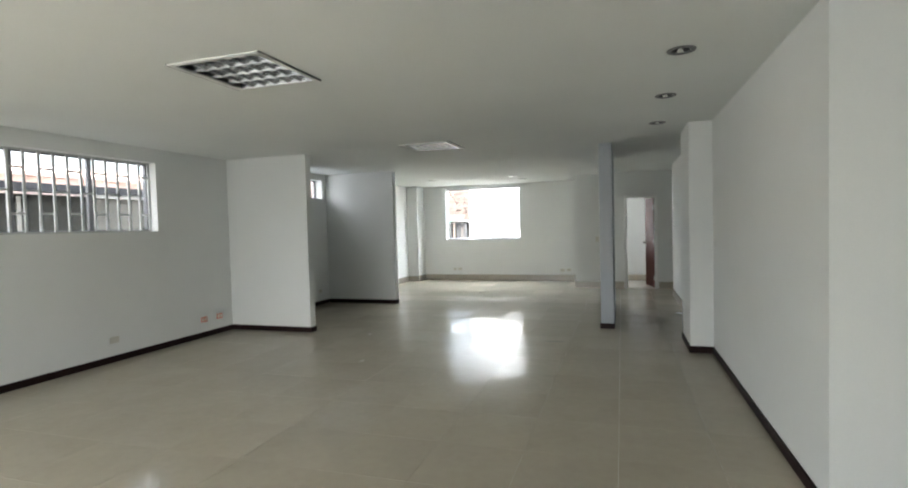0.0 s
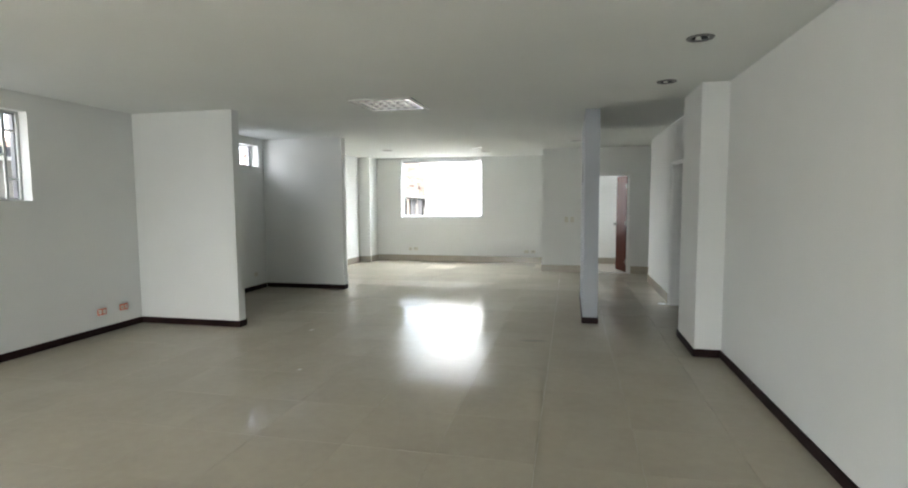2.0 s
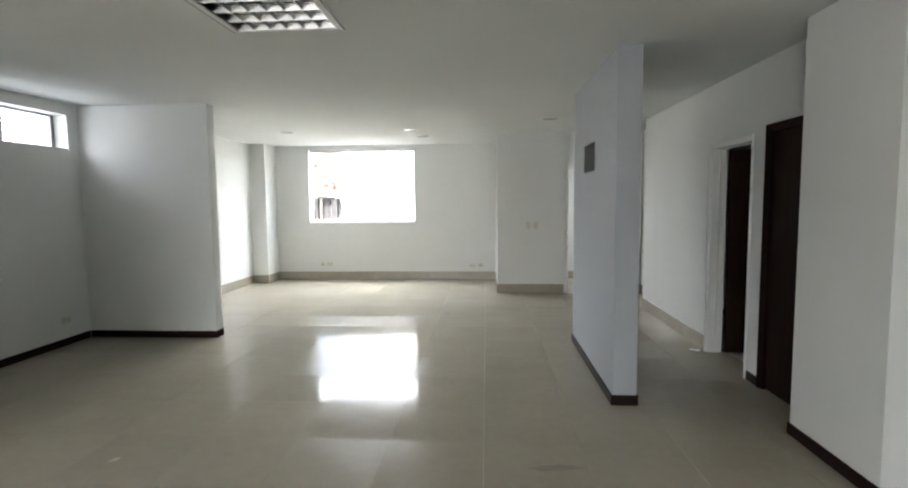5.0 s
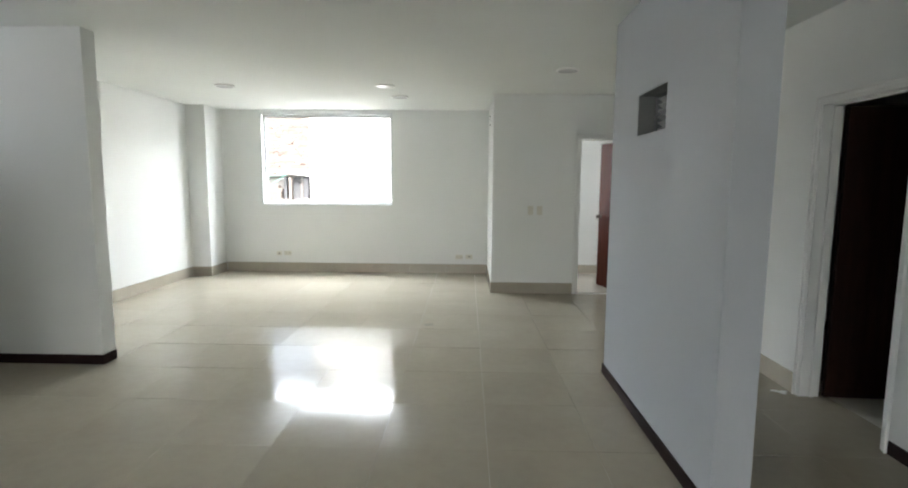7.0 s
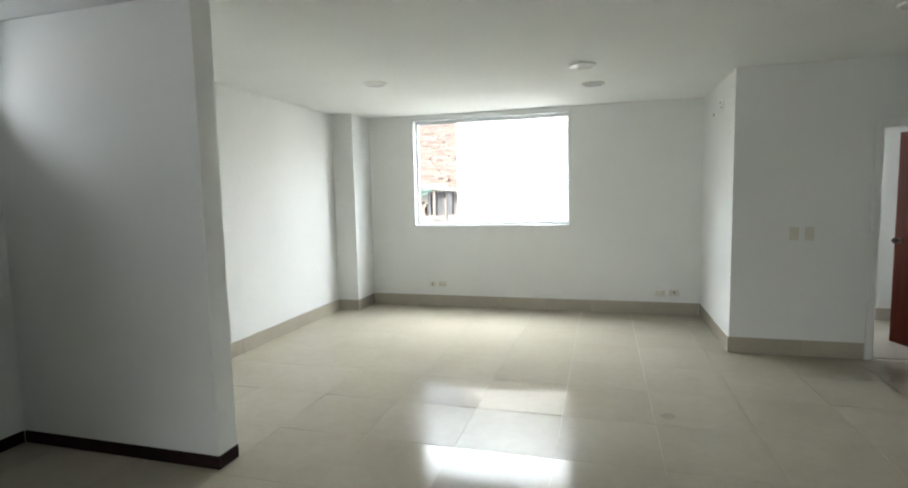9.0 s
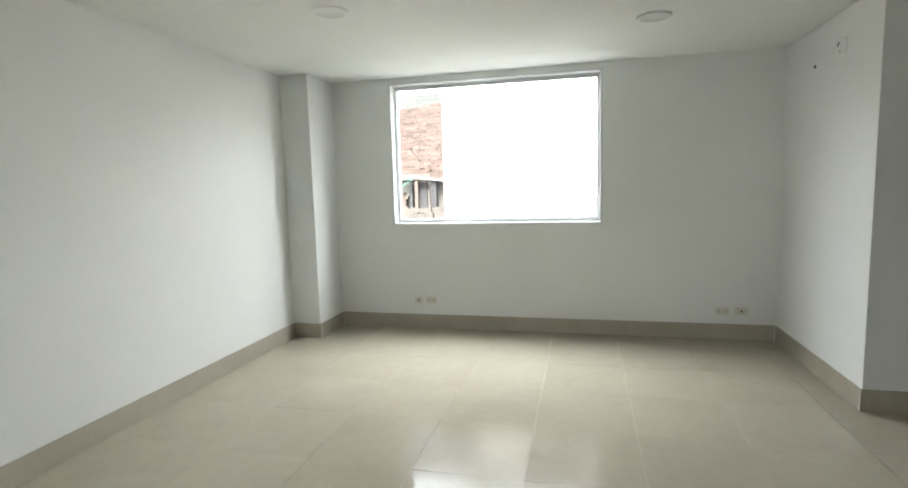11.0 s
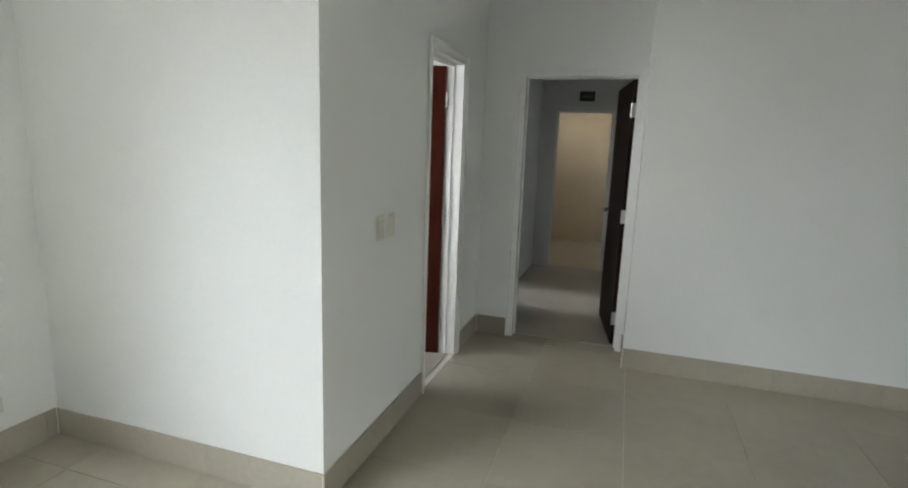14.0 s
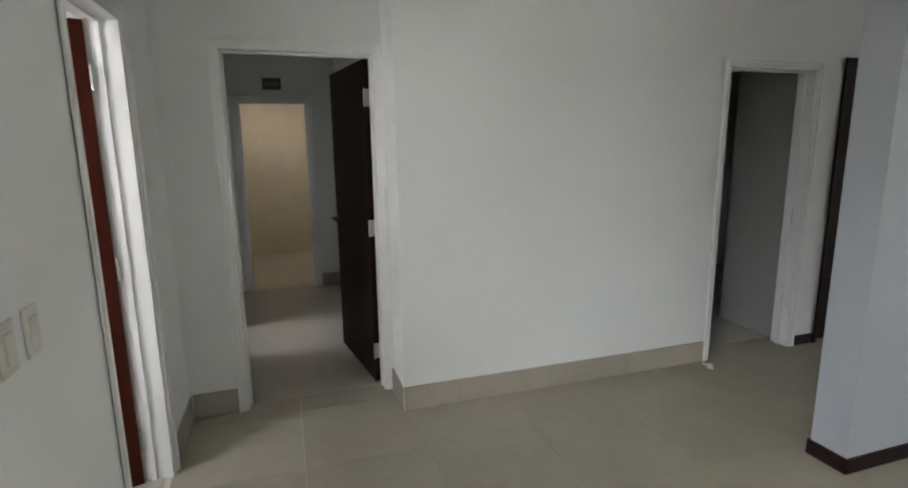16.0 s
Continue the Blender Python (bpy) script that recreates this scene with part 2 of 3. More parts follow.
structure("wall_west", slab("x", -5.63, -5.43, -3.2, 9.29, 0, TOP, [WIN_B, WIN_C]), PAINT, "white painted wall with a barred window", "wall")
structure("wall_west_far", slab("x", -5.55, -5.30, 9.44, 13.775, 0, TOP), PAINT, "white painted side wall of the far bay", "wall")
structure("wall_stub_near", slab("y", 6.465, 6.595, -5.43, -4.045, 0, TOP), PAINT, "short white wall that screens the nook", "wall")
structure("wall_stub_far", slab("y", 9.29, 9.44, -5.63, -3.95, 0, TOP), PAINT, "short white wall between nook and far bay", "wall")
structure("wall_north", slab("y", 13.775, 13.955, -5.55, -0.575, 0, TOP, [WIN_A]), PAINT, "white painted wall round the far window", "wall")
structure("pilaster_north", slab("y", 13.25, 13.775, -5.30, -5.01, 0, TOP), PAINT, "white painted corner pilaster", "pilaster")
structure("wall_alcove", slab("x", -0.728, -0.575, 12.375, 13.775, 0, TOP), PAINT, "white painted return wall of the far bay", "wall")
structure("wall_closet", slab("y", 12.245, 12.375, -0.728, 1.70, 0, TOP, [(0.395, 1.035, 0, 2.05)]), PAINT, "white painted wall with a narrow door", "wall")
structure("wall_passage", slab("x", 1.578, 1.70, 11.075, 12.245, 0, TOP, [(11.11, 11.955, 0, 2.05)]), PAINT, "white painted wall with the passage door", "wall")
structure("wall_east", slab("x", 1.272, 1.40, 7.04, 11.075, 0, TOP, [(7.10, 7.87, 0, 2.05), (8.13, 8.90, 0, 2.01)]), PAINT, "long white painted wall with two doors", "wall")
structure("wall_east_return", slab("y", 10.95, 11.075, 1.40, 4.3, 0, TOP), PAINT, "white painted return wall beside the passage", "wall")
structure("pilaster_east", slab("y", 6.262, 7.04, 1.035, 1.40, 0, TOP), PAINT, "broad white painted pilaster", "pilaster")
structure("wall_right", slab("x", 1.276, 1.40, 2.83, 6.262, 0, TOP), PAINT, "white painted side wall", "wall")
structure("wall_right_step", slab("y", 2.83, 2.98, 1.40, 2.4, 0, TOP), PAINT, "white painted wall that steps back", "wall")
structure("wall_right_near", slab("x", 2.4, 2.55, -3.2, 2.98, 0, TOP), PAINT, "white painted side wall near the entrance", "wall")
structure("wall_south", slab("y", -3.4, -3.2, -5.63, 2.55, 0, TOP, [SHOP]), PAINT, "white painted entrance wall with a wide shop window", "wall")
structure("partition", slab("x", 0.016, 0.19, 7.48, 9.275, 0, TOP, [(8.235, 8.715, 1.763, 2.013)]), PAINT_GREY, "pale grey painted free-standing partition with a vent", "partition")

# rooms behind the doors
structure("wall_side_room_north", slab("y", 13.85, 14.0, -0.575, 3.65, 0, TOP, [(-0.5, 0.33, 0.9, 2.35), (2.46, 3.08, 1.5, 2.2)]), PAINT, "white painted wall of the side room", "wall")
structure("wall_side_room_middle", slab("x", 1.70, 1.82, 12.375, 13.85, 0, TOP), PAINT, "white painted wall between the side rooms", "wall")
structure("wall_side_room_west", slab("x", -0.728, -0.575, 13.955, 14.0, 0, TOP), PAINT, "white painted wall of the side room", "wall")
structure("wall_side_room_east", slab("x", 3.5, 3.65, 12.375, 13.85, 0, TOP), PAINT, "white painted wall of the side room", "wall")
structure("wall_passage_north", slab("y", 12.245, 12.375, 1.70, 4.3, 0, TOP, [(2.46, 3.08, 0, 2.0)]), PAINT, "white passage wall with an open doorway", "wall")
structure("wall_passage_end", slab("x", 4.3, 4.42, 10.6, 12.9, 0, TOP, [(11.36, 12.06, 0, 1.985)]), PAINT, "passage end wall with a doorway to the washroom", "wall")
structure("wall_washroom_east", slab("x", 6.5, 6.62, 10.6, 12.9, 0, TOP), PAINT, "washroom back wall", "wall")
structure("wall_washroom_north", slab("y", 12.9, 13.02, 4.3, 6.62, 0, TOP, [(5.0, 5.8, 1.6, 2.2)]), PAINT, "washroom wall with a window", "wall")
structure("wall_washroom_south", slab("y", 10.48, 10.6, 4.3, 6.62, 0, TOP), PAINT, "washroom side wall", "wall")
structure("wall_store_east", slab("x", 3.6, 3.72, 6.3, 10.95, 0, TOP), PAINT, "store room back wall", "wall")
structure("wall_store_south", slab("y", 6.18, 6.3, 1.40, 3.72, 0, TOP), PAINT, "store room side wall", "wall")

LAMPS = [(-2.48, -1.765, 2.53, 3.235), (-2.505, -1.79, 6.29, 6.995)]
SPOTS = [(0.69, 3.53), (0.692, 4.817), (0.705, 6.16)]
holes = [(a + 0.045, b - 0.045, c + 0.045, d - 0.045) for a, b, c, d in LAMPS] + [(x - 0.055, x + 0.055, y - 0.055, y + 0.055) for x, y in SPOTS]
structure("ceiling", slab("z", H, H + 0.22, -5.7, 7.0, -3.5, 14.0, holes), CEILING, "flat white painted plaster ceiling", "ceiling")

# ---- doors ----
def place(axis, c0, c1, u0, u1, z0, z1, bm=None):
    return box(c0, c1, u0, u1, z0, z1, bm) if axis == "x" else box(u0, u1, c0, c1, z0, z1, bm)


def door_frame(parent, axis, face, back, u0, u1, h, material, width=0.055, proud=0.012, both=True):
    """Linings inside the opening u0..u1, with a stepped casing on the hall side (face) and a plain one on the other."""
    s = 1 if back > face else -1
    lo, hi = sorted((face - s * 0.004, back + s * 0.004))
    for name, b in (("jamb", (u0, u0 + 0.022, 0, h)), ("jamb", (u1 - 0.022, u1, 0, h)), ("head_jamb", (u0 + 0.022, u1 - 0.022, h - 0.022, h))):
        part(name, place(axis, lo, hi, *b), material, parent, bevel=0.002)
    mid = (face + back) / 2
    for b in ((u0 + 0.022, u0 + 0.034, 0, h - 0.022), (u1 - 0.034, u1 - 0.022, 0, h - 0.022), (u0 + 0.034, u1 - 0.034, h - 0.034, h - 0.022)):
        part("stop_bead", place(axis, *sorted((mid, mid + 0.02)), *b), material, parent)
    for c, d in ((face, -s),) + (((back, s),) if both else ()):
        for b in ((u0 - width, u0 + 0.006, 0, h + width), (u1 - 0.006, u1 + width, 0, h + width), (u0 + 0.006, u1 - 0.006, h - 0.006, h + width)):
            bm = place(axis, *sorted((c + d * 0.0045, c + d * proud)), *b)
            part("casing", bm, material, parent, bevel=0.004)
        lip, edge = width * 0.42, proud + 0.009
        for b in ((u0 - width + 0.001, u0 - width + lip, 0, h + width - 0.001), (u1 + width - lip, u1 + width - 0.001, 0, h + width - 0.001), (u0 - width + lip, u1 + width - lip, h + width - lip, h + width - 0.001)):
            part("casing_moulding", place(axis, *sorted((c + d * (proud - 0.001), c + d * edge)), *b), material, parent, bevel=0.003)


def door_leaf(parent, x, y, angle, w, h, material, handle="lever", hinges=True, flip=1):
    leaf = part("leaf", box(0.003, w, -0.018, 0.018, 0.008, h, None), material, parent, bevel=0.0025)
    leaf.matrix_basis = pose(x, y, 0, 0, 0, angle)
    z = 1.0
    metal = BRONZE
    for s in (-1, 1):
        if handle == "knob":
            bm = tube(0.026, (w - 0.06, s * 0.018, z), (w - 0.06, s * 0.024, z))
            tube(0.010, (w - 0.06, s * 0.024, z), (w - 0.06, s * 0.05, z), 12, bm)
            bmesh.ops.create_uvsphere(bm, u_segments=14, v_segments=10, radius=0.027, matrix=Matrix.Translation((w - 0.06, s * 0.064, z)))
            part("door_knob", bm, metal, leaf, "round metal knob")
        else:
            bm = tube(0.025, (w - 0.06, s * 0.018, z), (w - 0.06, s * 0.026, z))
            tube(0.009, (w - 0.06, s * 0.026, z), (w - 0.06, s * 0.06, z), 12, bm)
            tube(0.010, (w - 0.05, s * 0.06, z), (w - 0.18, s * 0.06, z - 0.004), 12, bm)
            part("door_handle", bm, metal, leaf, "dark bronze lever handle")
    part("latch_plate", box(w, w + 0.002, -0.011, 0.011, z - 0.08, z + 0.08), CHROME, leaf)
    if hinges:
        for hz in (0.22, 1.02, h - 0.22):
            bm = tube(0.007, (-0.004, flip * 0.020, hz - 0.05), (-0.004, flip * 0.020, hz + 0.05), 10)
            box(-0.003, 0.0028, -0.015, 0.016, hz - 0.05, hz + 0.05, bm)
            part("hinge", bm, CHROME, leaf, "pale steel butt hinge")
    return leaf


def door(name, label):
    return tagged(new(name), label, "door", kind="structure")


d = door("door_1", "half-open mahogany veneered door in a white frame")
door_frame(d, "y", 12.245, 12.375, 0.395, 1.035, 2.05, TRIM, width=0.045)
door_leaf(d, 1.006, 12.36, 105, 0.585, 2.02, WOOD, "knob", flip=1)
d = door("door_2", "open doorway in a plain white frame, dark leaf added for the unlit store")
door_frame(d, "x", 1.272, 1.40, 8.13, 8.90, 2.01, TRIM, width=0.035)
# Added dark leaf that gives the doorway the black of the unlit store.
door_leaf(d, 1.425, 8.87, -3, 0.71, 1.98, WOOD_DARK, "knob", hinges=False)
part("strike_plate", box(1.33, 1.36, 8.1523, 8.155, 0.93, 1.03), CHROME, d, "dark steel strike plate")
d = door("door_3", "closed dark walnut veneered door in a matching frame")
door_frame(d, "x", 1.272, 1.40, 7.10, 7.87, 2.05, WOOD_DARK, width=0.03, proud=0.014)
lf = door_leaf(d, 1.314, 7.846, -90, 0.722, 2.02, WOOD_DARK, "knob", hinges=False)
d = door("door_4", "wide open dark brown door in a white frame")
door_frame(d, "x", 1.578, 1.70, 11.11, 11.955, 2.05, TRIM, width=0.034)
door_leaf(d, 1.69, 11.152, 9, 0.79, 2.02, WOOD_DARK, "lever", flip=1)
d = door("door_5", "open cream doorway to the washroom with no leaf")
door_frame(d, "x", 4.3, 4.42, 11.36, 12.06, 1.985, TRIM, width=0.04)
# The store's dimness is put into this wall's grey base colour.
structure("wall_store_inner", slab("y", 7.95, 8.08, 1.405, 1.98, 0, TOP), mat("shade_grey_plaster", (0.42, 0.41, 0.38), 0.8, vary=0.06, scale=2, fine=40, bump=0.001), "inner wall of the dark store, coloured grey for shade", "wall")


# ---- windows ----
def window(name, label):
    return tagged(new(name), label, "window", kind="structure")


def pane(bm, parent):
    g = part("pane", bm, GLASS, parent)
    g.visible_shadow = False
    return g


w = window("window_1", "large fixed aluminium window with clear panes")
x0, x1, z0, z1 = WIN_A
for n, b in (("window_frame", (x0, x1, z0, z0 + 0.035)), ("window_frame", (x0, x1, z1 - 0.035, z1)), ("window_frame", (x0, x0 + 0.03, z0 + 0.035, z1 - 0.035)), ("window_frame", (x1 - 0.03, x1, z0 + 0.035, z1 - 0.035))):
    part(n, box(b[0], b[1], 13.87, 13.93, b[2], b[3]), COAT, w, bevel=0.003)
for zz in (z0 + 0.037, z1 - 0.047):
    part("glazing_track", box(x0 + 0.03, x1 - 0.03, 13.857, 13.869, zz, zz + 0.010), COAT, w)
pane(box(x0 + 0.03, x1 - 0.03, 13.897, 13.902, z0 + 0.035, z1 - 0.035), w)
part("window_sill", box(x0 - 0.01, x1 + 0.01, 13.761, 13.865, z0 - 0.014, z0 - 0.001), COAT, w, bevel=0.003)
for b in ((x0 - 0.022, x0 - 0.001, z0 - 0.014, z1 + 0.02), (x1 + 0.001, x1 + 0.022, z0 - 0.014, z1 + 0.02), (x0 - 0.001, x1 + 0.001, z1 + 0.001, z1 + 0.02)):
    part("window_bead", box(b[0], b[1], 13.768, 13.7715, b[2], b[3]), COAT, w)

w = window("window_2", "high sliding window behind white enamelled security bars")
y0, y1, z0, z1 = WIN_B
for b in ((y0, y1, z0, z0 + 0.03), (y0, y1, z1 - 0.03, z1), (y0, y0 + 0.03, z0 + 0.03, z1 - 0.03), (y1 - 0.03, y1, z0 + 0.03, z1 - 0.03)):
    part("window_frame", box(-5.625, -5.575, *b), ALU_DARK, w)
for yy in (y0 + 0.80, y1 - 0.78):
    part("sash_stile", box(-5.618, -5.582, yy - 0.025, yy + 0.025, z0 + 0.03, z1 - 0.03), ALU_DARK, w)
for a, b in ((y0 + 0.03, y0 + 0.775), (y0 + 0.825, y1 - 0.805), (y1 - 0.755, y1 - 0.03)):
    pane(box(-5.602, -5.598, a, b, z0 + 0.03, z1 - 0.03), w)
bars = 16
step = (y1 - y0) / bars
for i in range(bars + 1):
    yy = min(max(y0 + i * step, y0 + 0.014), y1 - 0.014)
    part("bar", box(-5.555, -5.537, yy - 0.0125, yy + 0.0125, z0 + 0.02, z1 - 0.02), GRILLE, w)
    if i < bars:
        for f in ((0.24, 0.78) if i % 2 == 1 else (0.51,)):
            zz = z0 + f * (z1 - z0)
            part("rung", box(-5.553, -5.539, yy + 0.0125, yy + step - 0.0125, zz - 0.011, zz + 0.011), GRILLE, w)
for zz in (z0 + 0.011, z1 - 0.011):
    part("grille_rail", box(-5.556, -5.536, y0 + 0.002, y1 - 0.002, zz - 0.009, zz + 0.009), GRILLE, w)

w = window("window_3", "small high louvre window with tilted glass slats")
y0, y1, z0, z1 = WIN_C
for b in ((y0, y1, z0, z0 + 0.02), (y0, y1, z1 - 0.02, z1), (y0, y0 + 0.02, z0 + 0.02, z1 - 0.02), (y1 - 0.02, y1, z0 + 0.02, z1 - 0.02)):
    part("window_frame", box(-5.62, -5.58, *b), ALU_DARK, w)
for yy in (y1 - 0.04, y0 + 0.50):
    part("louvre_bracket", box(-5.612, -5.572, yy - 0.012, yy + 0.012, z0 + 0.02, z1 - 0.02), ALU_DARK, w)
for i in range(4):
    zz = z0 + 0.06 + i * 0.078
    bm = box(-0.045, 0.045, y0 + 0.02, y1 - 0.055, -0.0025, 0.0025)
    bmesh.ops.transform(bm, matrix=pose(-5.60, 0, zz, 0, 35, 0), verts=bm.verts)
    g = part("louvre_slat", bm, GLASS, w)
    g.visible_shadow = False
    bm = box(-0.047, -0.041, y0 + 0.02, y1 - 0.055, -0.004, 0.004)
    bmesh.ops.transform(bm, matrix=pose(-5.60, 0, zz, 0, 35, 0), verts=bm.verts)
    part("slat_clip", bm, ALU_DARK, w)

w = window("window_4", "wide aluminium shop window beside the entrance")
x0, x1, z0, z1 = SHOP
for b in ((x0, x1, z0, z0 + 0.06), (x0, x1, z1 - 0.06, z1)):
    part("window_frame", box(b[0], b[1], -3.33, -3.27, b[2], b[3]), ALU, w)
for i in range(5):
    xx = x0 + 0.03 + i * (x1 - x0 - 0.06) / 4
    part("mullion", box(xx - 0.03, xx + 0.03, -3.33, -3.27, z0 + 0.06, z1 - 0.06), ALU, w)

# ---- vent in the partition ----
VENT_GREY = mat("dark_grey_enamel", (0.16, 0.165, 0.16), 0.5, vary=0.1, scale=6)
v = tagged(new("wall_vent"), "grey slatted air vent set in the partition", "vent")
for b in ((8.235, 8.25, 1.763, 2.013), (8.70, 8.715, 1.763, 2.013), (8.25, 8.70, 1.763, 1.776), (8.25, 8.70, 2.0, 2.013)):
    part("vent_frame", box(0.12, 0.186, *b), ALU_DARK, v)
for b in ((8.2355, 8.2385, 1.7635, 2.0125), (8.7115, 8.7145, 1.7635, 2.0125), (8.2385, 8.7115, 1.7635, 1.7665), (8.2385, 8.7115, 2.0095, 2.0125)):
    part("sleeve", box(0.018, 0.119, *b), VENT_GREY, v, "dark grey lining of the opening")
for i in range(6):
    bm = box(-0.024, 0.024, 8.251, 8.699, -0.0025, 0.0025)
    bmesh.ops.transform(bm, matrix=pose(0.155, 0, 1.796 + i * 0.037, 0, 35, 0), verts=bm.verts)
    part("slat", bm, COAT, v)


# ---- ceiling lights ----
def troffer(b):
    x0, x1, y0, y1 = b
    t = tagged(new("ceiling_light"), "square recessed fluorescent light with mirror louvre, unlit", "ceiling light", "recessed louvre lights")
    t.location = ((x0 + x1) / 2, (y0 + y1) / 2, H)
    s, i = (x1 - x0) / 2 - 0.008, (x1 - x0) / 2 - 0.045
    for q in ((-s, s, -s, -i), (-s, s, i, s), (-s, -i, -i, i), (i, s, -i, i)):
        part("trim", box(q[0], q[1], q[2], q[3], -0.012, -0.0005), TRIM, t, bevel=0.003)
    for q in ((-s - 0.008, -s - 0.001), (s + 0.001, s + 0.008)):
        part("edge_strip", box(q[0], q[1], -s, s, -0.010, -0.0005), ALU_DARK, t, "dark metal edge strip")
    bm = bmesh.new()
    for q in ((-i, i, -i, i, 0.095, 0.10), (-i, i, -i - 0.004, -i, -0.0, 0.10), (-i, i, i, i + 0.004, -0.0, 0.10), (-i - 0.004, -i, -i, i, -0.0, 0.10), (i, i + 0.004, -i, i, -0.0, 0.10)):
        box(*q, bm)
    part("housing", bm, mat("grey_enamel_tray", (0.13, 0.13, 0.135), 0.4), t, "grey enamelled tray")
    rows, cols = 4, 6
    for r in range(rows):
        yy = -i + (r + 0.5) * 2 * i / rows
        part("tube", tube(0.013, (-i + 0.03, yy, 0.07), (i - 0.03, yy, 0.07), 12), TUBE, t, "white fluorescent tube, off")
    for r in range(rows + 1):
        yy = -i + r * 2 * i / rows
        bm = bmesh.new()
        vs = [bm.verts.new((x, yy + dy, z)) for x in (-i, i) for dy, z in ((-0.004, -0.006), (0.004, -0.006), (0.016, 0.036), (-0.016, 0.036))]
        for f in ((0, 1, 5, 4), (1, 2, 6, 5), (2, 3, 7, 6), (3, 0, 4, 7), (3, 2, 1, 0), (4, 5, 6, 7)):
            bm.faces.new([vs[k] for k in f])
        part("louvre", bm, MIRROR_ALU, t)
        if r < rows:
            for c in range(1, cols):
                xx = -i + c * 2 * i / cols
                bm = bmesh.new()
                a, e = yy + 0.006, yy + 2 * i / rows - 0.006
                vs = [bm.verts.new(p) for y in (a, e) for p in ((xx - 0.0015, y, -0.005), (xx + 0.0015, y, -0.005), (xx + 0.007, y, 0.020), (xx - 0.007, y, 0.020))]
                for f in ((0, 1, 5, 4), (1, 2, 6, 5), (2, 3, 7, 6), (3, 0, 4, 7), (3, 2, 1, 0), (4, 5, 6, 7)):
                    bm.faces.new([vs[k] for k in f])
                part("cross_blade", bm, MIRROR_ALU, t)
    return t


first = troffer(LAMPS[0])
copy_thing(first, Matrix.Translation(((LAMPS[1][0] + LAMPS[1][1]) / 2, (LAMPS[1][2] + LAMPS[1][3]) / 2, H)))

spot = tagged(new("downlight"), "round recessed downlight with a steel ring, unlit", "downlight", "recessed downlights")
part("ring", lathe([(0.060, 0.004), (0.058, -0.006), (0.070, -0.010), (0.086, -0.007), (0.090, 0.0)], (0, 0, 0)), ALU_DARK, spot)
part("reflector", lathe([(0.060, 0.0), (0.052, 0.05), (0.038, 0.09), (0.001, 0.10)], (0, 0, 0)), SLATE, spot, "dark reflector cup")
part("bulb", lathe([(0.001, 0.035), (0.018, 0.040), (0.028, 0.060), (0.020, 0.090)], (0, 0, 0)), TUBE, spot, "white glass bulb, off")
spot.location = (*SPOTS[0], H)
for x, y in SPOTS[1:]:
    copy_thing(spot, Matrix.Translation((x, y, H)))
disc = tagged(new("ceiling_disc_light"), "flat round white ceiling light, unlit", "ceiling light", "flat round ceiling lights")
part("rim", lathe([(0.115, 0.0), (0.115, -0.010), (0.105, -0.016), (0.095, -0.014)], (0, 0, 0)), TRIM, disc)
part("diffuser", lathe([(0.097, -0.013), (0.06, -0.017), (0.001, -0.018)], (0, 0, 0)), TUBE, disc)
disc.location = (-2.04, 11.66, H - 0.0005)
for x, y in ((-1.97, 12.48), (-3.98, 11.7), (-0.06, 10.78)):
    copy_thing(disc, Matrix.Translation((x, y, H - 0.0005)))


# ---- sockets, switches and plates ----
def faceplate(name, label, m, w, h, kind="socket", material=PLASTIC, category="socket"):
    """Built flat in x (width) and z (height), facing -y, then posed."""
    p = tagged(new(name), label, category)
    part("plate", box(-w / 2, w / 2, -0.008, -0.0005, -h / 2, h / 2), material, p, bevel=0.003)
    if kind == "socket":
        for s in (-1, 1):
            part("outlet", box(s * w * 0.24 - w * 0.17, s * w * 0.24 + w * 0.17, -0.011, -0.0075, -h * 0.3, h * 0.3), PLASTIC, p, bevel=0.002)
            for k in (-1, 1):
                part("slot", box(s * w * 0.24 + k * 0.006 - 0.0015, s * w * 0.24 + k * 0.006 + 0.0015, -0.0118, -0.0105, -0.007, 0.007), DARK, p)
    elif kind == "switch":
        part("rocker", box(-w * 0.24, w * 0.24, -0.013, -0.0075, -h * 0.3, h * 0.3), PLASTIC, p, bevel=0.003)
    elif kind == "hole":
        part("socket_hole", tube(0.010, (0, -0.0095, 0), (0, -0.0075, 0), 14), DARK, p)
    p.matrix_basis = m
    return p


for x in (-0.225, -0.105):
    faceplate("light_switch", "ivory plastic light switch on the wall", pose(x, 12.245, 1.11), 0.072, 0.118, "switch", category="switch")["group"] = "pair of switches"
faceplate("wall_socket", "ivory double socket above the beige skirting", pose(-1.18, 13.775, 0.265), 0.118, 0.072)
faceplate("phone_socket", "ivory plate with a round outlet hole", pose(-1.02, 13.775, 0.27), 0.112, 0.074, "hole")
faceplate("phone_socket", "ivory plate with a round outlet hole", pose(-4.13, 13.775, 0.295), 0.085, 0.072, "hole")
faceplate("wall_socket", "ivory double socket above the beige skirting", pose(-3.99, 13.775, 0.30), 0.118, 0.072)
for y in (5.885, 6.19):
    faceplate("wall_socket", "double socket with an orange-red plate", pose(-5.43, y, 0.255, 0, 0, 90), 0.12, 0.075, material=PLASTIC_RED)
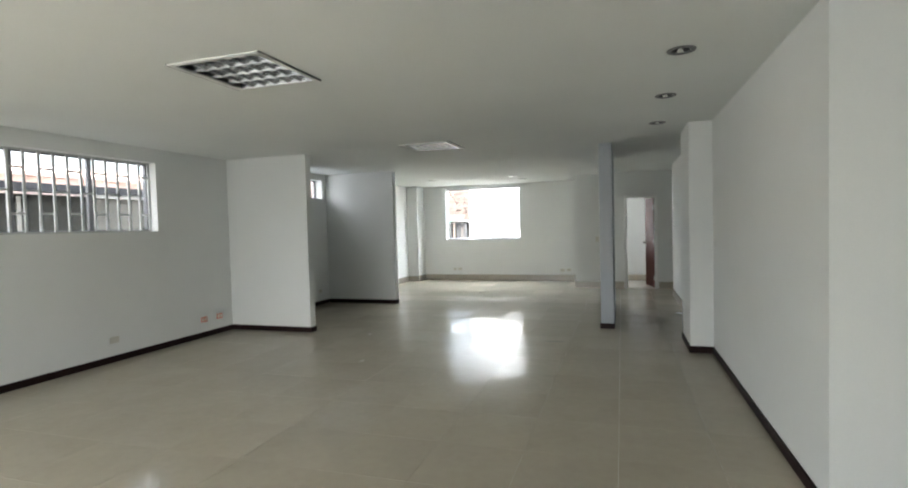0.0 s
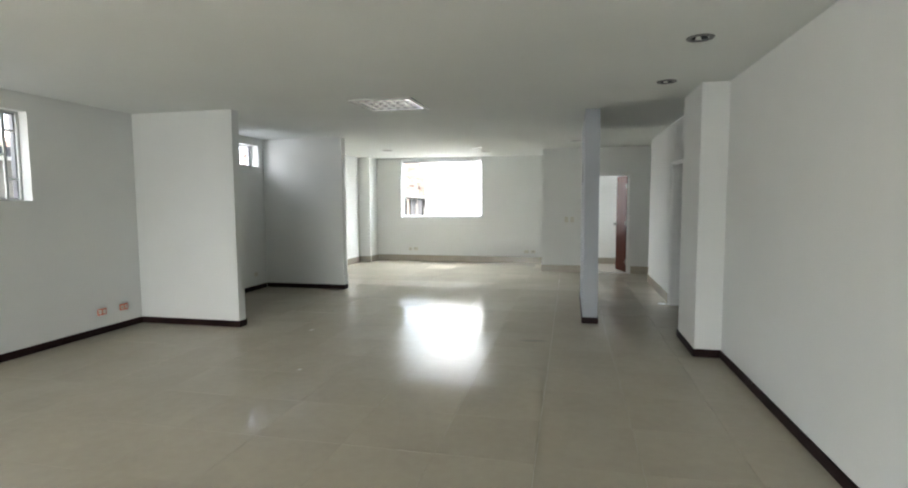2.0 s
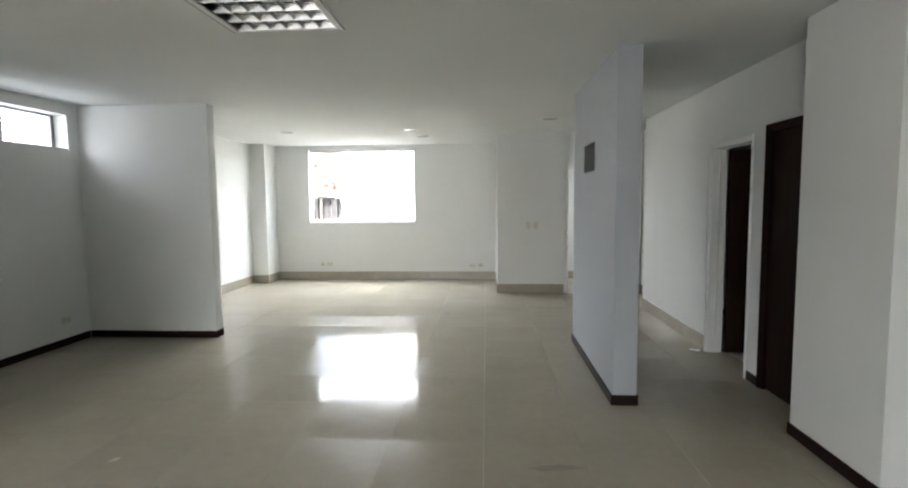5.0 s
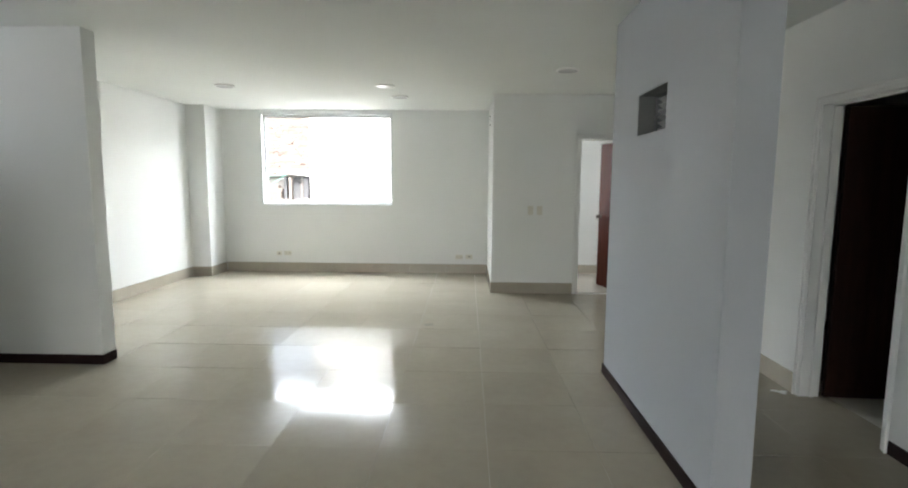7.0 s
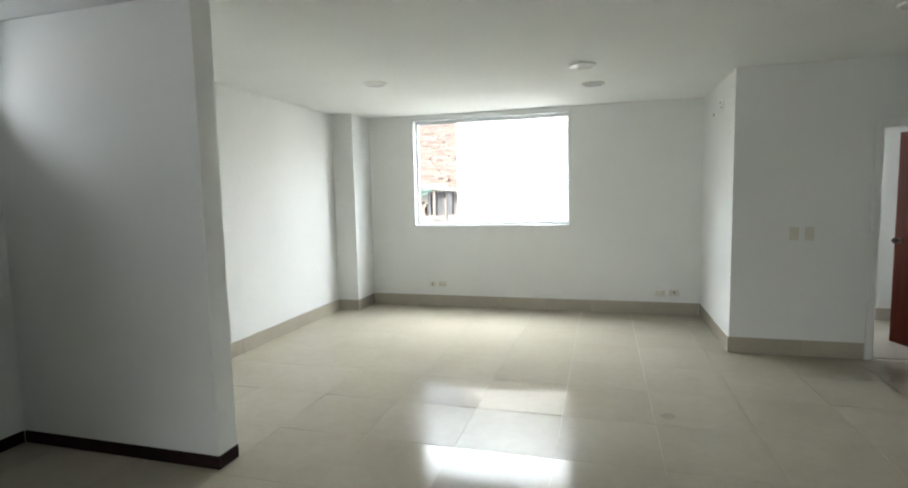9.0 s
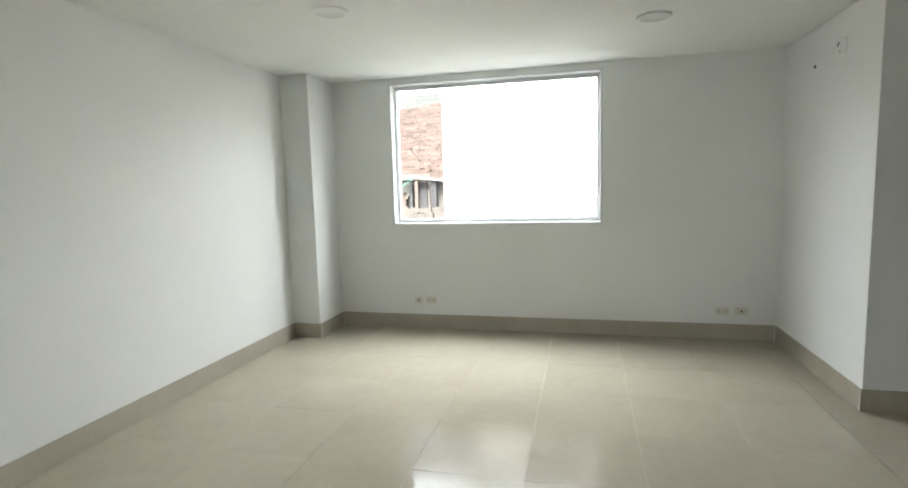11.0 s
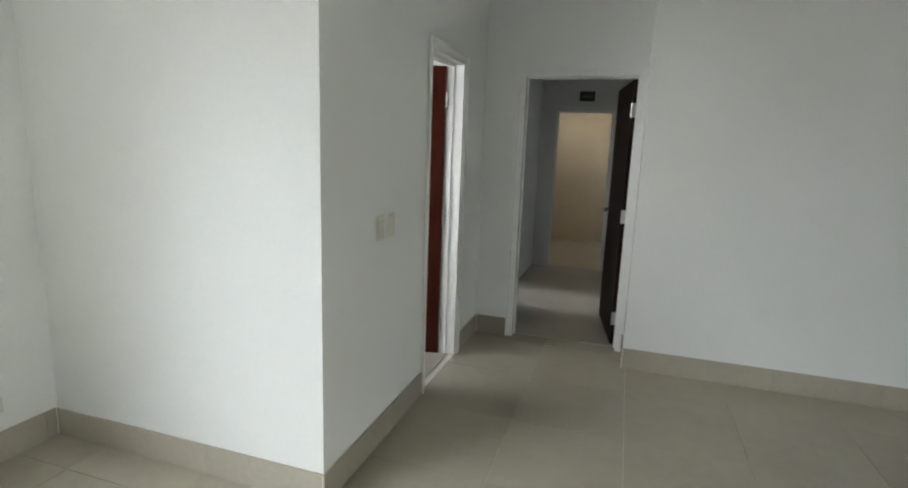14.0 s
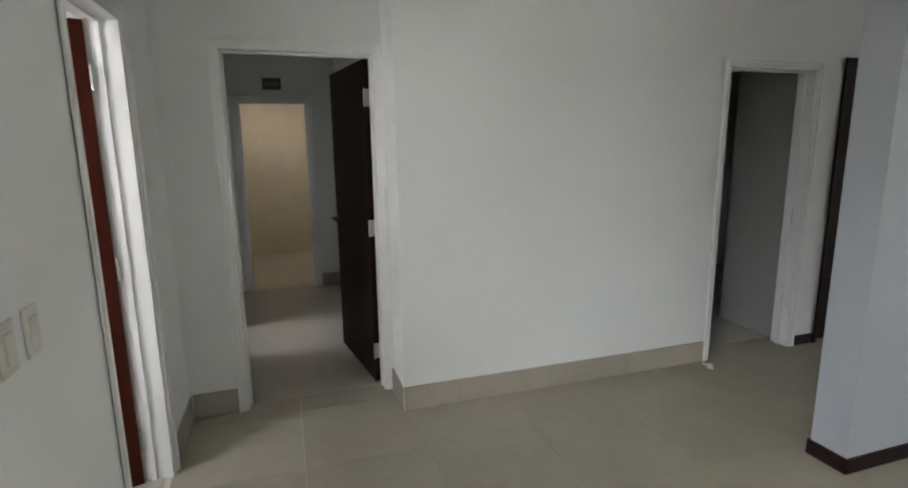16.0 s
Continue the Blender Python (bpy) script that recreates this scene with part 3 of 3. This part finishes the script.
faceplate("blank_plate", "ivory blank plate above the dark skirting", pose(-5.43, 4.48, 0.262, 0, 0, 90), 0.12, 0.075, "blank", category="wall plate")
faceplate("wall_socket", "white double socket in the nook", pose(-5.43, 8.95, 0.27, 0, 0, 90), 0.11, 0.07)
p = faceplate("junction_plate", "small pale plate with loose cable ends", pose(-0.728, 12.775, 2.352, 0, 0, -90), 0.15, 0.11, "blank", TRIM, "wall plate")
part("cable", tube(0.004, (-0.03, -0.010, 0.02), (0.03, -0.028, 0.03), 8), DARK, p)
part("cable", tube(0.004, (0.0, -0.010, -0.02), (0.035, -0.022, -0.03), 8), DARK, p)
p = tagged(new("wall_plug"), "small dark screw plug in the wall", "screw plug")
part("plug", tube(0.012, (-0.7285, 13.18, 2.31), (-0.736, 13.18, 2.31), 12), DARK, p)
p = tagged(new("door_sign"), "small dark green sign above the washroom doorway", "sign")
part("board", box(4.288, 4.2985, 11.61, 11.79, 2.085, 2.20), mat("dark_green_sign", (0.03, 0.07, 0.05), 0.5), p, bevel=0.002)
part("band", box(4.2855, 4.2885, 11.635, 11.765, 2.125, 2.155), VENT_GREY, p)

# ---- skirting ----
def skirt_dark(name, axis, face, out, u0, u1, z=0.078, t=0.012):
    lo, hi = sorted((face + out * 0.0005, face + out * t))
    bm = place(axis, lo, hi, u0, u1, 0.001, z)
    return tagged(obj(name, bm, SKIRT_DARK, bevel=0.003), "dark brown stained skirting board", "baseboard", kind="structure")


for q in (("x", -5.43, 1, -3.2, 6.465), ("y", 6.465, -1, -5.418, -4.033), ("x", -4.045, 1, 6.4655, 6.595), ("y", 6.595, 1, -5.418, -4.033),
          ("x", -5.43, 1, 6.608, 9.277), ("y", 9.29, -1, -5.418, -3.938), ("x", -3.95, 1, 9.2905, 9.44),
          ("x", 1.276, -1, 2.83, 6.249), ("y", 6.262, -1, 1.023, 1.276), ("x", 1.035, -1, 6.2625, 7.04), ("y", 7.04, 1, 1.023, 1.255),
          ("x", 1.272, -1, 7.902, 8.092), ("y", 2.83, -1, 1.264, 2.388), ("x", 2.4, -1, -3.2, 2.817), ("y", -3.2, 1, -5.418, 2.388),
          ("x", 0.016, -1, 7.48, 9.275), ("x", 0.19, 1, 7.48, 9.275), ("y", 7.48, -1, 0.004, 0.202), ("y", 9.275, 1, 0.004, 0.202)):
    skirt_dark("baseboard", *q)


def skirt_tiles(axis, face, out, u0, u1, z=0.146):
    lo, hi = sorted((face + out * 0.0005, face + out * 0.006))
    base = tagged(obj("baseboard", place(axis, lo, hi, u0, u1, 0.001, z - 0.003), GROUT), "beige porcelain tile skirting", "baseboard", kind="structure")
    lo, hi = sorted((face + out * 0.0055, face + out * 0.013))
    n = max(1, math.ceil((u1 - u0 - 0.05) / 0.6))
    for k in range(n):
        a, b = u0 + k * 0.6, min(u1, u0 + (k + 1) * 0.6)
        if k == n - 1:
            b = u1
        part("skirting_tile", place(axis, lo, hi, a + 0.001, b - 0.001, 0.002, z), SKIRT_TILE, base)


for q in (("x", -5.30, 1, 9.44, 13.25), ("y", 13.25, -1, -5.285, -4.997), ("x", -5.01, 1, 13.2505, 13.76), ("y", 13.775, -1, -4.995, -0.744),
          ("x", -0.728, -1, 12.245, 13.76), ("y", 12.245, -1, -0.742, 0.348), ("y", 12.245, -1, 1.082, 1.563), ("x", 1.578, -1, 11.991, 12.23),
          ("x", 1.272, -1, 8.937, 11.075), ("y", 11.075, 1, 1.258, 1.564), ("y", 12.245, -1, 1.71, 2.40), ("x", 4.3, -1, 11.09, 11.315), ("y", 13.85, -1, -0.57, 3.49), ("x", -0.575, 1, 12.39, 13.83)):
    skirt_tiles(*q)
p = tagged(new("plaster_crumbs"), "dab of white plaster on the floor by the doorway", "plaster", kind="stuff")
bm = bmesh.new()
for i in range(9):
    bmesh.ops.create_icosphere(bm, subdivisions=1, radius=1, matrix=pose(1.235 - 0.09 * random.random(), 8.92 + 0.05 * random.random(), 0.003) @ Matrix.Diagonal((0.014 + 0.02 * random.random(), 0.012 + 0.01 * random.random(), 0.004, 1)))
part("crumbs", bm, TRIM, p)

def scuff(label, x, y, w, h, turn, colour):
    """A thin ragged mark lying on the tiles."""
    rng = random.Random(round(x * 100))
    bm = bmesh.new()
    low, high = [], []
    for k in range(18):
        a, r = 2 * math.pi * k / 18, rng.uniform(0.6, 1.0)
        for ring, grow, z in ((low, 1.05, -0.004), (high, 1.0, 0.0)):
            ring.append(bm.verts.new((w / 2 * r * grow * math.cos(a), h / 2 * r * grow * math.sin(a), z)))
    bm.faces.new(high)
    for k in range(18):
        bm.faces.new((low[k], low[(k + 1) % 18], high[(k + 1) % 18], high[k]))
    ob = tagged(obj("floor_scuff", bm, colour), label, "scuff mark")
    ob.matrix_basis = pose(x, y, 0.0018, 0, 0, turn)


GRIME = mat("floor_grime", (0.33, 0.305, 0.255), 0.2, vary=0.08, scale=12, spec=0.16)
PLASTER_DUST = mat("plaster_dust", (0.52, 0.49, 0.42), 0.6, vary=0.1, scale=12)
scuff("faint grey scuff on the polished floor tiles", -1.44, 10.6, 0.13, 0.11, 20, GRIME)
scuff("long faint grey scuff on the floor tiles", -0.52, 6.53, 0.34, 0.09, 5, GRIME)
scuff("small pale plaster fleck on the floor tiles", -3.12, 6.52, 0.07, 0.03, 60, PLASTER_DUST)
scuff("small pale plaster fleck on the floor tiles", -2.52, 5.14, 0.06, 0.035, 60, PLASTER_DUST)

# ---- the outside ----
structure("ground", slab("z", -0.6, -0.35, -400, 400, -400, 400), EARTH, "dry bare earth and concrete yard", "ground")
wb = tagged(new("white_building"), "white rendered neighbouring building with a sloping parapet", "building")
def prism(outline, y0, y1):
    """An upright outline of (x, z) pairs drawn out along y."""
    bm = bmesh.new()
    front, back = ([bm.verts.new((x, y, z)) for x, z in outline] for y in (y0, y1))
    bm.faces.new(front)
    bm.faces.new(back[::-1])
    for k in range(len(outline)):
        j = (k + 1) % len(outline)
        bm.faces.new((front[j], front[k], back[k], back[j]))
    bmesh.ops.recalc_face_normals(bm, faces=bm.faces[:])
    return bm


part("wall", prism([(-5.45, -0.4), (9.0, -0.4), (9.0, 4.9), (-4.9, 4.45), (-5.45, 4.26)], 20.0, 27.0), RENDERED, wb)
part("lower_roof", prism([(-5.62, 4.21), (-4.9, 4.46), (-4.9, 4.56), (-5.62, 4.31)], 19.6, 27.2), TIN, wb, "pale tin lean-to roof")
part("upper_wall", prism([(-4.9, 4.57), (9.0, 4.91), (9.0, 7.4), (-4.9, 5.7)], 20.3, 27.0), RENDERED, wb)
part("roof", prism([(-5.2, 5.68), (9.3, 7.45), (9.3, 7.57), (-5.2, 5.80)], 20.0, 27.2), TIN, wb)
part("water_tank", lathe([(0.001, 0.0), (0.42, 0.0), (0.45, 0.05), (0.45, 0.50), (0.36, 0.62), (0.001, 0.66)], (-3.0, 19.85, 4.95), 18), CONCRETE, wb, "grey tank on the ledge")
part("ledge", prism([(-3.7, 4.80), (-2.3, 4.80), (-2.3, 4.95), (-3.7, 4.95)], 19.3, 20.3), CONCRETE, wb)

rough_edge = random.Random(3)
STONE = mat("rough_field_stone", (0.088, 0.08, 0.073), 0.9, vary=0.35, scale=3, fine=12, bump=0.02, piece=0.5)
sh = tagged(new("shack"), "low weathered shed with a tin roof and hanging hose", "shed")
part("wall", box(-13.5, -5.9, 25.0, 25.15, -0.4, 1.55), mat("weathered_boards", (0.13, 0.125, 0.115), 0.8, vary=0.4, scale=1.5, fine=20, stretch=(4, 1, 0.6)), sh)
part("back_wall", box(-13.5, -5.9, 27.4, 27.55, -0.4, 1.75), CONCRETE, sh)
part("side_wall", box(-6.05, -5.9, 25.15, 27.4, -0.4, 1.75), CONCRETE, sh)
bm = bmesh.new()
n = 60
rows = [[bm.verts.new((-13.8 + 8.2 * i / n, y, z + 0.10 - 0.125 * (-13.8 + 8.2 * i / n + 7.2) + 0.02 * (i % 2))) for i in range(n + 1)] for y, z in ((24.6, 1.60), (27.7, 1.58))]
for i in range(n):
    bm.faces.new((rows[0][i], rows[0][i + 1], rows[1][i + 1], rows[1][i]))
bmesh.ops.solidify(bm, geom=bm.faces[:], thickness=0.02)
part("roof", bm, RENDERED, sh, "pale corrugated tin roof")
def hanging(p, q, sag, n=8):
    """Points of a line hung between two ends."""
    return [Vector(p).lerp(Vector(q), k / n) - Vector((0, 0, sag * 4 * k / n * (1 - k / n))) for k in range(n + 1)]


for run in (hanging((-9.6, 24.5, 0.55), (-7.66, 24.5, 1.74), 0.05), hanging((-10.5, 24.5, 1.52), (-7.66, 24.5, 1.75), 0.04)):
    bm = bmesh.new()
    for a, b in zip(run, run[1:]):
        tube(0.02, a, b, 8, bm)
    part("hose", bm, HOSE, sh, "green plastic hose")
OLD_POST = mat("grey_weathered_timber", (0.055, 0.055, 0.058), 0.85, vary=0.3, scale=2, fine=20, stretch=(4, 4, 0.6))
BOARD = mat("weathered_planks", (0.11, 0.092, 0.08), 0.85, vary=0.35, scale=2, fine=20, stretch=(0.6, 4, 4), piece=0.5)
for k in range(9):
    part("plank", box(-12.9 + 0.25 * rough_edge.random(), -7.88 - 0.2 * rough_edge.random(), 24.72, 24.96, 0.30 + k * 0.115, 0.395 + k * 0.115), BOARD, sh)
for a, b, m in ((-7.85, -7.75, OLD_POST), (-7.66, -7.57, BOARD), (-7.12, -6.95, OLD_POST)):
    part("post", box(a, b, 24.72, 24.9, -0.35, 1.64), m, sh)
part("dark_panel", box(-7.55, -7.31, 24.9, 24.96, -0.3, 1.62), OLD_POST, sh)
part("pale_sheet", box(-7.26, -7.17, 24.78, 24.82, -0.3, 1.38), STONE, sh, "pale upright sheet")
structure("ground_bank", slab("z", -0.36, 0.61, -16.0, -5.6, 17.0, 23.4), mat("pale_sand", (0.17, 0.152, 0.13), 0.95, vary=0.2, scale=1.2, fine=14, bump=0.015), "pale sandy bank of raised ground", "ground")
yd = tagged(new("yard_wall"), "low rough stone wall along the yard", "wall")
for course in range(2):
    x = -14.0 + 0.1 * course
    while x < -5.9:
        w = rough_edge.uniform(0.16, 0.34)
        bm = box(x, x + w - 0.015, 22.65 + rough_edge.uniform(0, 0.04), 22.95, 0.605 + 0.135 * course, 0.73 + 0.135 * course + rough_edge.uniform(0, 0.05))
        for v in bm.verts:
            v.co += Vector((rough_edge.uniform(-0.02, 0.02), 0, rough_edge.uniform(-0.015, 0.015)))
        part("stone", bm, STONE, yd)
        x += w

# hillside with its crowded brick houses
def slope_at(x, j):
    crest = max(12.0, 28.9 + 0.2 * (x + 67.4))
    return crest * (50 + 14 * j) / 162 * (0.15 + 0.85 * (j / 8) ** 0.7)


bm = bmesh.new()
n = 36
grid = []
for i in range(n + 1):
    x = -120 + 110 * i / n
    row = []
    for j in range(33):
        y = 60 + 3.5 * j
        rise = slope_at(x, j / 4)
        row.append(bm.verts.new((x, y, -0.4 + rise + 0.25 * noise.noise((x * 0.06, y * 0.06, 0)))))
    grid.append(row)
for a, b in zip(grid, grid[1:]):
    for j in range(32):
        bm.faces.new((a[j], b[j], b[j + 1], a[j + 1]))
tagged(obj("backdrop", bm, HILL), "hazy brown hillside covered with small houses", "hill", kind="structure")
bm = bmesh.new()
for k in range(10000):
    x, j = -100 + 86 * random.random(), random.random() * 5.4
    j = max(0.0, j)
    y = 60 + 14 * j
    z = -0.25 + slope_at(x, j)
    w, h = 0.3 + 1.3 * random.random() ** 2, 0.05 + 0.16 * random.random()
    m = pose(x, y, z, 0, 0, random.uniform(-12, 12))
    for q in ((-w, w, -1, 1, -0.8, h),):
        vs = [bm.verts.new(m @ Vector((q[i], q[2 + n], q[4 + o]))) for n in (0, 1) for i, o in ((0, 0), (1, 0), (1, 1), (0, 1))]
        for f in ((0, 1, 5, 4), (1, 2, 6, 5), (2, 3, 7, 6), (3, 0, 4, 7), (3, 2, 1, 0), (4, 5, 6, 7)):
            bm.faces.new([vs[i] for i in f])
isl = mat("hillside_masonry", (0.20, 0.13, 0.10), 0.9, vary=0.2, scale=0.8, fine=5)
nn, nl = isl.node_tree.nodes, isl.node_tree.links
geo, shade = nn.new("ShaderNodeNewGeometry"), nn.new("ShaderNodeValToRGB")
for p, c in ((0.0, (0.062, 0.048, 0.042)), (0.45, (0.106, 0.077, 0.065)), (0.8, (0.116, 0.088, 0.076)), (1.0, (0.155, 0.125, 0.110))):
    e = shade.color_ramp.elements.new(p) if 0 < p < 1 else shade.color_ramp.elements[0 if p == 0 else len(shade.color_ramp.elements) - 1]
    e.color = (*c, 1)
nl.new(geo.outputs["Random Per Island"], shade.inputs[0])
nl.new(shade.outputs[0], nn["Principled BSDF"].inputs["Base Color"])
tagged(obj("hillside_houses", bm, isl), "crowded small brick and grey houses on the hillside", "houses", kind="stuff")

# neighbour seen through the barred window
nb = tagged(new("neighbour_house"), "concrete neighbouring house, wall coloured dark for shade, with a dark gutter and clay roof", "house")
# Streaky concrete; the wall's shade is put into its very dark base colour.
part("wall", box(-9.2, -7.15, 0.0, 14.0, -0.4, 2.07), mat("shade_dark_concrete", (0.036, 0.036, 0.030), 0.9, vary=0.3, scale=1.1, fine=20, bump=0.004, stretch=(1, 3, 0.5)), nb)
part("gutter", box(-7.15, -6.98, 0.0, 14.0, 2.10, 2.215), SLATE, nb)
part("pale_panel", box(-7.15, -7.128, 5.6, 7.3, -0.3, 2.05), mat("pale_stained_concrete", (0.15, 0.145, 0.13), 0.9, vary=0.2, scale=1.1, fine=20, stretch=(1, 3, 0.5)), nb, "paler concrete panel")
part("flashing", box(-7.15, -7.02, 5.6, 7.3, 2.055, 2.095), RENDERED, nb, "white flashing under the gutter")
for k in range(9):
    yy = 1.0 + 1.2 * k
    part("panel_joint", box(-7.15, -7.135, yy, yy + 0.05, -0.3, 2.04), CONCRETE, nb)
bm = bmesh.new()
for k in range(70):
    yy = 0.1 + k * 0.2
    tube(0.11, (-7.25, yy, 2.08), (-13.5, yy, 2.42), 8, bm)
part("roof", bm, CLAY, nb)

fh = tagged(new("pink_house"), "pale terracotta house behind the neighbouring roof", "house")
part("wall", box(-19.0, -16.0, -6.0, 22.0, -0.4, 3.3), mat("faded_terracotta", (0.72, 0.56, 0.50), 0.9, vary=0.15, scale=0.8, fine=8), fh)
bm = bmesh.new()
vs = [bm.verts.new(p) for y in (-6.2, 22.2) for p in ((-15.7, y, 3.28), (-15.7, y, 3.36), (-19.2, y, 4.0), (-19.2, y, 3.92))]
for f in ((0, 1, 5, 4), (1, 2, 6, 5), (2, 3, 7, 6), (3, 0, 4, 7), (3, 2, 1, 0), (4, 5, 6, 7)):
    bm.faces.new([vs[k] for k in f])
bmesh.ops.recalc_face_normals(bm, faces=bm.faces[:])
part("roof", bm, mat("faded_clay_roof", (0.6, 0.45, 0.38), 0.9, vary=0.12, scale=1.5, fine=12), fh)
for k in range(9):
    part("window", box(-16.0, -15.97, -4.5 + 2.9 * k, -3.5 + 2.9 * k, 1.6, 2.6), SLATE, fh)

# ---- side-room floors and washroom tiles ----
structure("floor_side_room", slab("z", 0.001, 0.006, -0.575, 3.5, 12.29, 13.85), FLOOR_PALE, "pale ceramic floor of the side room", "floor")
structure("floor_passage", slab("z", 0.001, 0.006, 1.65, 4.36, 10.6, 12.29), FLOOR_PALE, "pale ceramic floor of the passage", "floor")
structure("floor_washroom", slab("z", 0.001, 0.006, 4.36, 6.5, 10.6, 12.9), FLOOR_CREAM, "cream ceramic floor of the washroom", "floor")
wt = tagged(obj("washroom_tiling", box(6.490, 6.499, 10.62, 12.88, 0.006, 2.595), GROUT), "cream glossy wall tiles in the washroom", "wall tiles", kind="structure")
for i in range(7):
    for j in range(9):
        part("tile", box(6.482, 6.4895, 10.63 + i * 0.32, 10.947 + i * 0.32, 0.010 + j * 0.287, 0.294 + j * 0.287), BATH_TILE, wt)

# ---- polished floor tiles, last ----
floor = structure("floor", slab("z", -0.30, -0.003, -5.7, 7.0, -3.5, 14.0), GROUT, "polished beige porcelain tile floor with fine joints", "floor")
T = 0.60


def tile_bm(x, y, bm=None):
    bm = bm or bmesh.new()
    h, e = T / 2 - 0.0009, 0.0004
    rings = [[bm.verts.new((x + sx * a, y + sy * a, z)) for sx, sy in ((-1, -1), (1, -1), (1, 1), (-1, 1))] for a, z in ((h, -0.011), (h, -e), (h - e, 0.0))]
    for a, b in zip(rings, rings[1:]):
        for k in range(4):
            bm.faces.new((a[k], a[(k + 1) % 4], b[(k + 1) % 4], b[k]))
    bm.faces.new(rings[-1])
    return bm


def tile_mesh(name, material):
    me, bm = bpy.data.meshes.new(name), tile_bm(0, 0)
    bm.to_mesh(me)
    bm.free()
    me.materials.append(material)
    return me


polished, worn = tile_mesh("tile", TILE), tile_mesh("worn_tile", TILE_WORN)
WORN_ROWS = {4, 5, 6, 9, 12}       # rows dulled by feet across the hall
rest = bmesh.new()
rng = random.Random(7)
for r in range(-10, 19):
    for c in range(-8, 6):
        x, y = -0.93 + (c + 0.5) * T, 2.65 + (r + 0.5) * T
        if (x > 1.5 and 3.0 < y < 10.9) or (x > -0.62 and y > 12.26) or (x > 1.8 and y > 3):
            continue
        if y < 0.2:
            tile_bm(x, y, rest)
            continue
        dull = rng.random() < (0.92 if r in WORN_ROWS else 0.12)
        t = new("floor_tile", worn if dull else polished)
        t.parent = floor
        t.matrix_basis = pose(x, y, 0, *(max(-0.25, min(0.25, rng.gauss(0, TILT_TILE))) for _ in range(2)), 0)
tagged(obj("floor_tile_rest", rest, TILE, floor), kind="stuff")
